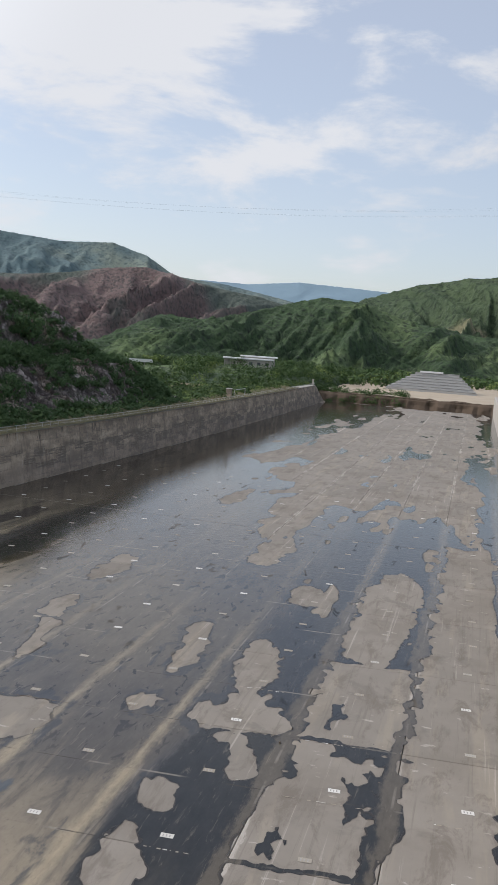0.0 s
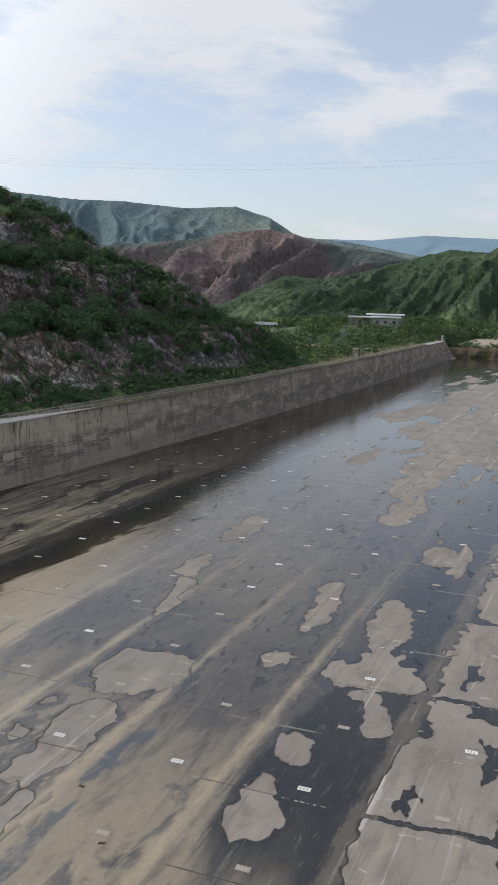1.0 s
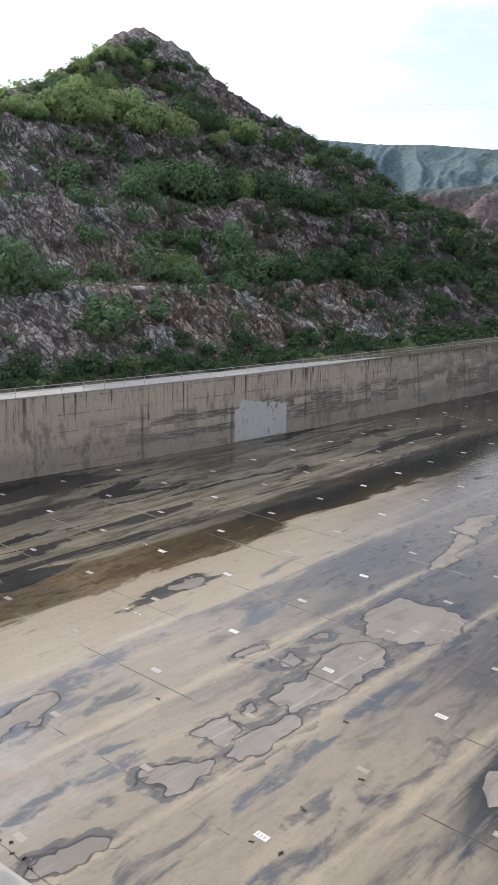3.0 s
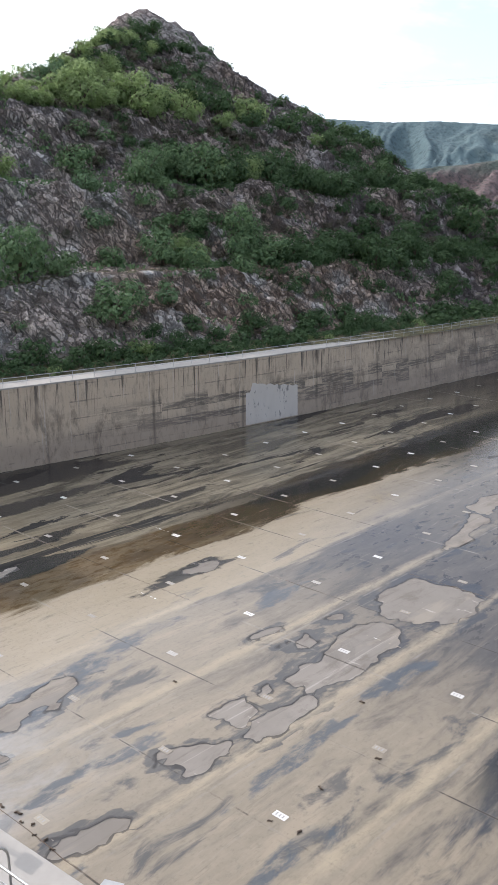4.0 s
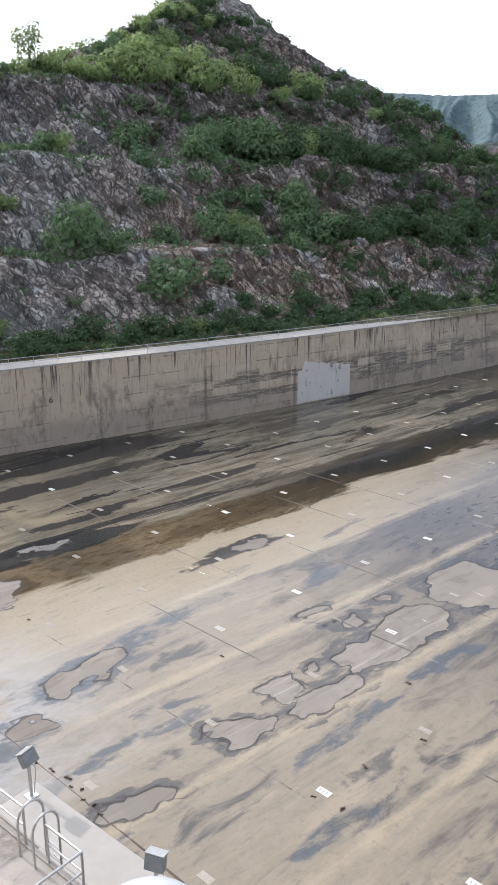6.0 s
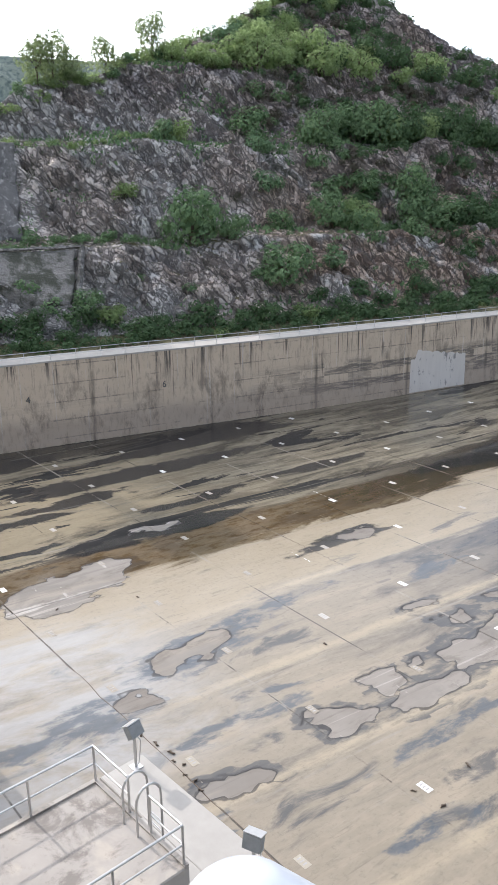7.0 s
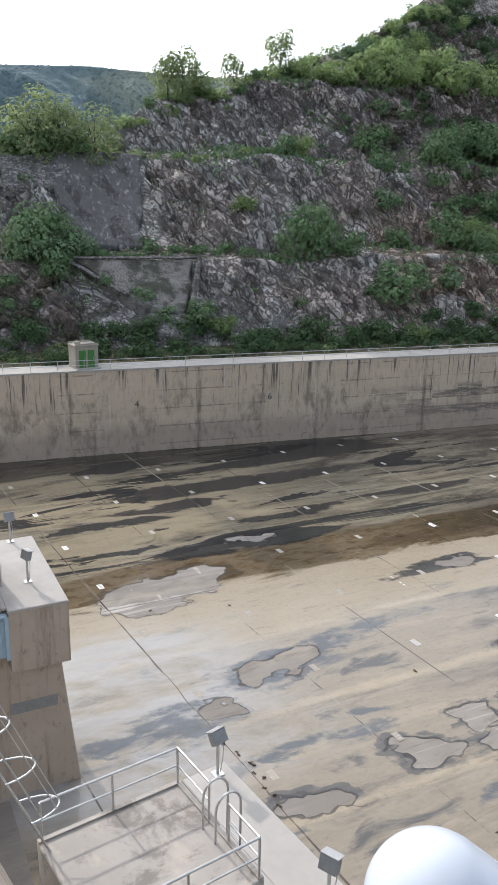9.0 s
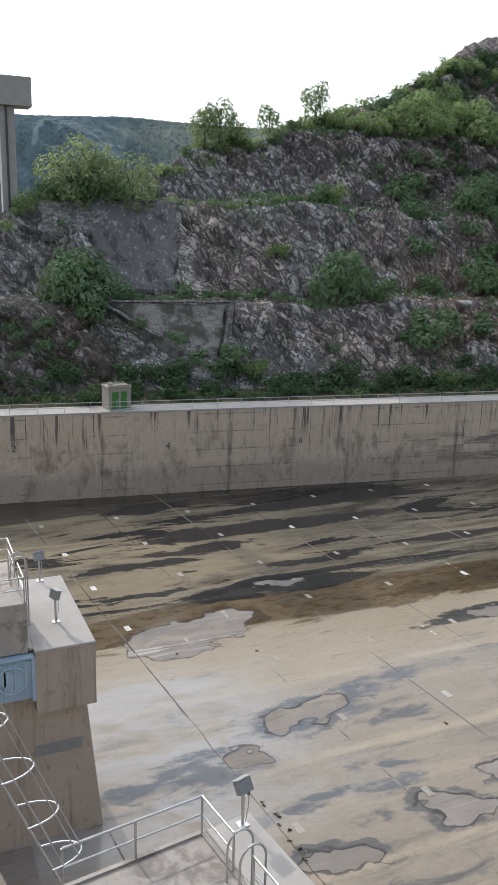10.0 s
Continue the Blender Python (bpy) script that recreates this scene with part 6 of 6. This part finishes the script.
# ---- writing on the wall ----
for word, y, z in (("2", 10.6, 5.3), ("4", 25.9, 4.9), ("6", 40.4, 4.9)):
    cu = bpy.data.curves.new("number", "FONT")
    cu.body, cu.size, cu.extrude = word, 1.0, 0.004
    cu.materials.append(ink_mat)
    a = math.degrees(math.atan2(float(wall_x(y + 1)) - float(wall_x(y - 1)), 2.0))
    ob = new("painted_number", cu)
    ob.matrix_world = pose(float(wall_x(y)) + 0.035, y - 0.4, z, 90, 0, 90 - a)
    tagged(ob, "black number painted on the concrete wall", "painted number", "numbers on the wall")
patch = Shape()
prng = random.Random(3)
for i in range(25):
    y = 73.0 + 9.2 * i / 24
    x = float(wall_x(y)) + 0.03
    lean = 1.2 * float(step(70, 120, y)) / float(wall_h(y))
    top = 5.7 + prng.uniform(-0.12, 0.12) - (1.2 if i < 3 else 0) - 0.06 * i
    for z in (0.15, top):
        patch.v.append((x - lean * z, y + (prng.uniform(-0.1, 0.1) if 0 < i < 24 else 0), z))
for i in range(24):
    patch.f.append((2 * i, 2 * i + 2, 2 * i + 3, 2 * i + 1))
tagged(part("repair_patch", patch, patch_mat), "pale fresh cement patch on the stained wall", "wall patch", kind="structure")

# ---- spillway piers with their platforms ----


def floodlight(m, tilt, turn):
    ob = thing("floodlight", "grey floodlight on a short steel post", "floodlight", m, "floodlights on the piers")
    part("post", Shape().tube([(0, 0, 0), (0, 0, 1.1)], 0.05, 8), steel_mat, ob)
    part("base_plate", Shape().box(-0.16, -0.16, 0, 0.16, 0.16, 0.03), steel_mat, ob)
    part("conduit", Shape().tube([(0.05, 0.05, 1.1), (0.16, 0.1, 1.0), (0.12, 0.1, 0.6), (0.06, 0.06, 0.1)], 0.018, 5), steel_mat, ob)
    hm = pose(0, 0, 1.3, tilt, 0, turn)
    head = part("head", Shape().box(-0.24, -0.12, -0.20, 0.24, 0.12, 0.20, hm, bevel=0.03), lamp_mat, ob)
    part("glass", Shape().box(-0.20, 0.121, -0.16, 0.20, 0.135, 0.14, hm), lens_mat, head)
    part("hood", Shape().box(-0.25, -0.13, 0.201, 0.25, 0.20, 0.225, hm), steel_mat, head)
    return ob


def pier(m, face_top, front, depth, x0, x1, block, beam_depth, lean):
    ob = thing("pier", "weathered concrete spillway pier with a broad beam head", "pier", m, "spillway piers")
    part("shaft", Shape().add([(x, y, z) for z, front_y in ((-0.5, 0.35), (6.6, -0.32)) for x, y in ((x0, -18), (x1 - 0.22, -18), (x1 - 0.22, front_y), (x0, front_y))],
                              [(3, 2, 1, 0), (0, 1, 5, 4), (1, 2, 6, 5), (2, 3, 7, 6), (3, 0, 4, 7), (4, 5, 6, 7)]).box(x0, -18, 6.6, x1 - 0.22, -beam_depth - 0.03, 9.38), pier_mat, ob, "brown stained concrete shaft")
    # flat dark sheet stands for a recess, its shade put into the colour
    part("recess", Shape().box(x1 - 0.22, -2.6, 4.2, x1 - 0.21, -0.55, 4.75), lamp_mat, ob, "dark grey sheet in place of a recess")
    beam = part("beam", Shape().box(-block, -beam_depth, 6.6, block, 0, 9.38, bevel=0.02), pier_mat, ob, "grey-brown concrete beam")
    part("slab", Shape().box(-block - 0.02, -beam_depth - 0.02, 9.384, block + 0.02, 0.02, 9.5, bevel=0.03).box(x0, front, 9.384, x1, -beam_depth - 0.02, 9.49), pale_mat, beam, "pale concrete top slab")
    platform = part("platform", Shape().box(x0, front - depth, 11.0, x1, front, 11.5, bevel=0.03).box(x0 + 0.02, front - depth, 9.3, x1 - 0.02, front - 0.02, 11.0), deck_mat, ob, "stained concrete platform")
    part("kerb", Shape().box(x0, front - depth, 11.5, x0 + 0.12, front, 11.56).box(x0 + 0.12, front - 0.12, 11.5, x1, front, 11.56), deck_mat, platform)
    # back of the pier rising to the bridge
    part("back", Shape().add([(x0 - 0.1, front - depth - 0.1, 9), (x1, front - depth - 0.1, 9), (x1, front - depth - 0.1 - lean * (face_top - 11.5), face_top), (x0 - 0.1, front - depth - 0.1 - lean * (face_top - 11.5), face_top),
                              (x0 - 0.1, -18, 9), (x1, -18, 9), (x1, -18, face_top), (x0 - 0.1, -18, face_top)],
                             [(0, 1, 2, 3), (1, 5, 6, 2), (5, 4, 7, 6), (4, 0, 3, 7), (3, 2, 6, 7)]), pier_mat, ob)
    # guard rail round the platform
    rail = new("guard_rail")
    rail.parent = ob
    corners = [(x0 + 0.08, front - depth + 0.1), (x0 + 0.08, front - 0.08), (x1 - 0.08, front - 0.08), (x1 - 0.08, front - depth + 0.1)]
    for (ax, ay), (bx, by) in zip(corners, corners[1:]):
        n = max(1, round(math.hypot(bx - ax, by - ay) / 2.0))
        gap = by == ay                           # ladder gate in the front rail
        spans = [(0.0, 0.42), (0.66, 1.0)] if gap else [(0.0, 1.0)]
        for za, r in ((12.6, 0.032), (12.08, 0.026)):
            for s0, s1 in spans:
                part("rail", Shape().tube([(ax + (bx - ax) * s0, ay + (by - ay) * s0, za), (ax + (bx - ax) * s1, ay + (by - ay) * s1, za)], r, 8), steel_mat, rail)
        for t in ([0.0, 0.42, 0.66] if gap else [i / n for i in range(n)] + ([1.0] if (bx, by) == corners[-1] else [])):
            part("post", Shape().tube([(ax + (bx - ax) * t, ay + (by - ay) * t, 11.5), (ax + (bx - ax) * t, ay + (by - ay) * t, 12.6)], 0.032, 8), steel_mat, rail)
    # hooped ladder down to the beam
    ladder = new("ladder")
    ladder.parent = ob
    lx = x0 + (x1 - x0) * 0.54
    for dx in (-0.28, 0.28):
        arc = [(lx + dx, front - 0.35 + 0.35 * (1 - math.cos(a)), 12.35 + 0.42 * math.sin(a)) for a in (math.pi * i / 8 for i in range(9))]
        part("stringer", Shape().tube([(lx + dx, front - 0.35, 11.5), *arc, (lx + dx, front + 0.35, 9.5)], 0.03, 8), steel_mat, ladder)
    for i in range(7):
        part("rung", Shape().tube([(lx - 0.28, front + 0.35, 9.7 + 0.3 * i), (lx + 0.28, front + 0.35, 9.7 + 0.3 * i)], 0.015, 6), steel_mat, ladder)
    return ob


PIER_A = pose(-14.9, 9.35, 0, 0, 0, 8.5)
PIER_B = pose(-35.25, 6.95, 0, 0, 0, 0)
pier(PIER_A, 23.5, -2.78, 3.8, -2.25, 1.55, 4.4, 1.45, 0.40)
pier(PIER_B, 15.0, -2.7, 4.2, -1.6, 3.4, 3.75, 2.5, 0.40)
for m, lx, ly, tilt, turn in ((PIER_A, -4.05, -0.45, -30, 100), (PIER_A, 1.45, -0.75, -15, 20), (PIER_B, 1.35, -1.2, -15, 20), (PIER_B, -3.4, -1.1, -30, 100)):
    floodlight(m @ pose(lx, ly, 9.5), tilt, turn)

# caged ladder up the back of the first pier
cage = thing("caged_ladder", "steel caged ladder climbing the pier face", "ladder", PIER_A)


def back_at(z, out=0.0):
    return -2.78 - 3.8 - 0.1 - 0.40 * (z - 11.5) + out


for dx in (-0.25, 0.25):
    part("stringer", Shape().tube([(-2.05 + dx, back_at(11.5, 0.25), 11.5), (-2.05 + dx, back_at(22.5, 0.25), 22.5)], 0.03, 6), steel_mat, cage)
for i in range(36):
    z = 11.7 + 0.3 * i
    part("rung", Shape().tube([(-2.30, back_at(z, 0.25), z), (-1.80, back_at(z, 0.25), z)], 0.014, 5), steel_mat, cage)
for i in range(8):
    z = 12.6 + 1.25 * i
    hoop = [(-2.05 + 0.42 * math.cos(a), back_at(z, 0.25) + 0.8 * max(0.0, math.sin(a)), z) for a in (-0.3 + (math.pi + 0.6) * j / 12 for j in range(13))]
    part("hoop", Shape().tube(hoop, 0.024, 6), steel_mat, cage)
for j in (2, 4, 6, 8, 10):
    a = -0.3 + (math.pi + 0.6) * j / 12
    part("cage_bar", Shape().tube([(-2.05 + 0.42 * math.cos(a), back_at(12.6, 0.25) + 0.8 * math.sin(a), 12.6), (-2.05 + 0.42 * math.cos(a), back_at(21.5, 0.25) + 0.8 * math.sin(a), 21.5)], 0.016, 5), steel_mat, cage)

# gate pivot beside the second pier's beam
pivot = thing("gate_pivot", "pale blue steel pivot housing of the radial gate", "gate pivot", PIER_B)
part("housing", Shape().box(2.2, -4.3, 7.3, 3.6, -2.6, 9.15, bevel=0.15), blue_mat, pivot)
part("hub", Shape().tube([(1.9, -3.7, 8.4), (3.68, -3.7, 8.4)], 0.34, 16), blue_mat, pivot)
part("ring", Shape().tube([(3.62, -3.45 + 0.60 * math.cos(a), 8.25 + 0.60 * math.sin(a)) for a in (6.2832 * j / 24 for j in range(25))], 0.06, 6), blue_mat, pivot)
part("flange", Shape().box(2.12, -4.36, 9.15, 3.70, -2.52, 9.24, bevel=0.02).box(3.56, -2.66, 7.2, 3.72, -2.50, 9.15), blue_mat, pivot)
part("arm", Shape().box(2.5, -13, 7.2, 3.3, -4.2, 8.4, bevel=0.1), blue_mat, pivot)
for i in range(4):
    part("rib", Shape().box(3.6, -4.2 + 0.42 * i, 7.4, 3.68, -4.12 + 0.42 * i, 9.0), blue_mat, pivot)

# ---- concrete gantry on the bench ----
gantry = thing("gantry", "grey concrete hoist tower with a heavy beam", "tower", pose(-115.5, 12.6, 28, 0, 0, 0))
part("column", Shape().box(-0.9, 2.2, -4, 0.9, 4.1, 14.2, bevel=0.05), pale_mat, gantry)
part("beam", Shape().box(-1.6, 0.2, 14.2, 1.6, 6.2, 17.7, bevel=0.08), pale_mat, gantry)
part("pipe", Shape().tube([(1.05, 3.0, -3), (1.05, 3.0, 14.15)], 0.14, 8), ink_mat, gantry)

# ---- bridge deck under the eye and a white rail post ----
deck = thing("service_bridge", "concrete service bridge deck over the gates", "bridge", pose(0, 0, 24.3))
part("column", Shape().box(10.5, -8, -24.6, 13, -1.5, -1.6), pier_mat, deck)
part("deck", Shape().box(-7, -9, -1.6, 30, -0.45, 0.0, bevel=0.05), pale_mat, deck)
cap_post = thing("rail_post", "white painted bridge rail post with a rounded cap", "post", pose(-0.318, 0.224, 24.285))
ball = bmesh.new()
bmesh.ops.create_uvsphere(ball, u_segments=40, v_segments=24, radius=0.046)
lean = Vector((0.47, 0.67, -0.57)).normalized()      # the cap is drawn out to the lower right to fit the camera's view
for v in ball.verts:
    if v.co.dot(lean) > 1e-4:
        v.co += lean * 0.09
ball_me = bpy.data.meshes.new("ball_cap")
ball.to_mesh(ball_me)
ball.free()
ball_me.shade_smooth()
part("rounded_cap", ball_me, cap_mat, cap_post).location = (-0.010, -0.014, 1.271)
part("pole", Shape().tube([(0, 0, -0.2), (0, 0, 1.24)], 0.028, 16), cap_mat, cap_post)
part("bracket", Shape().box(-0.05, -0.68, -0.3, 0.05, 0.04, -0.2, bevel=0.01), steel_mat, cap_post)
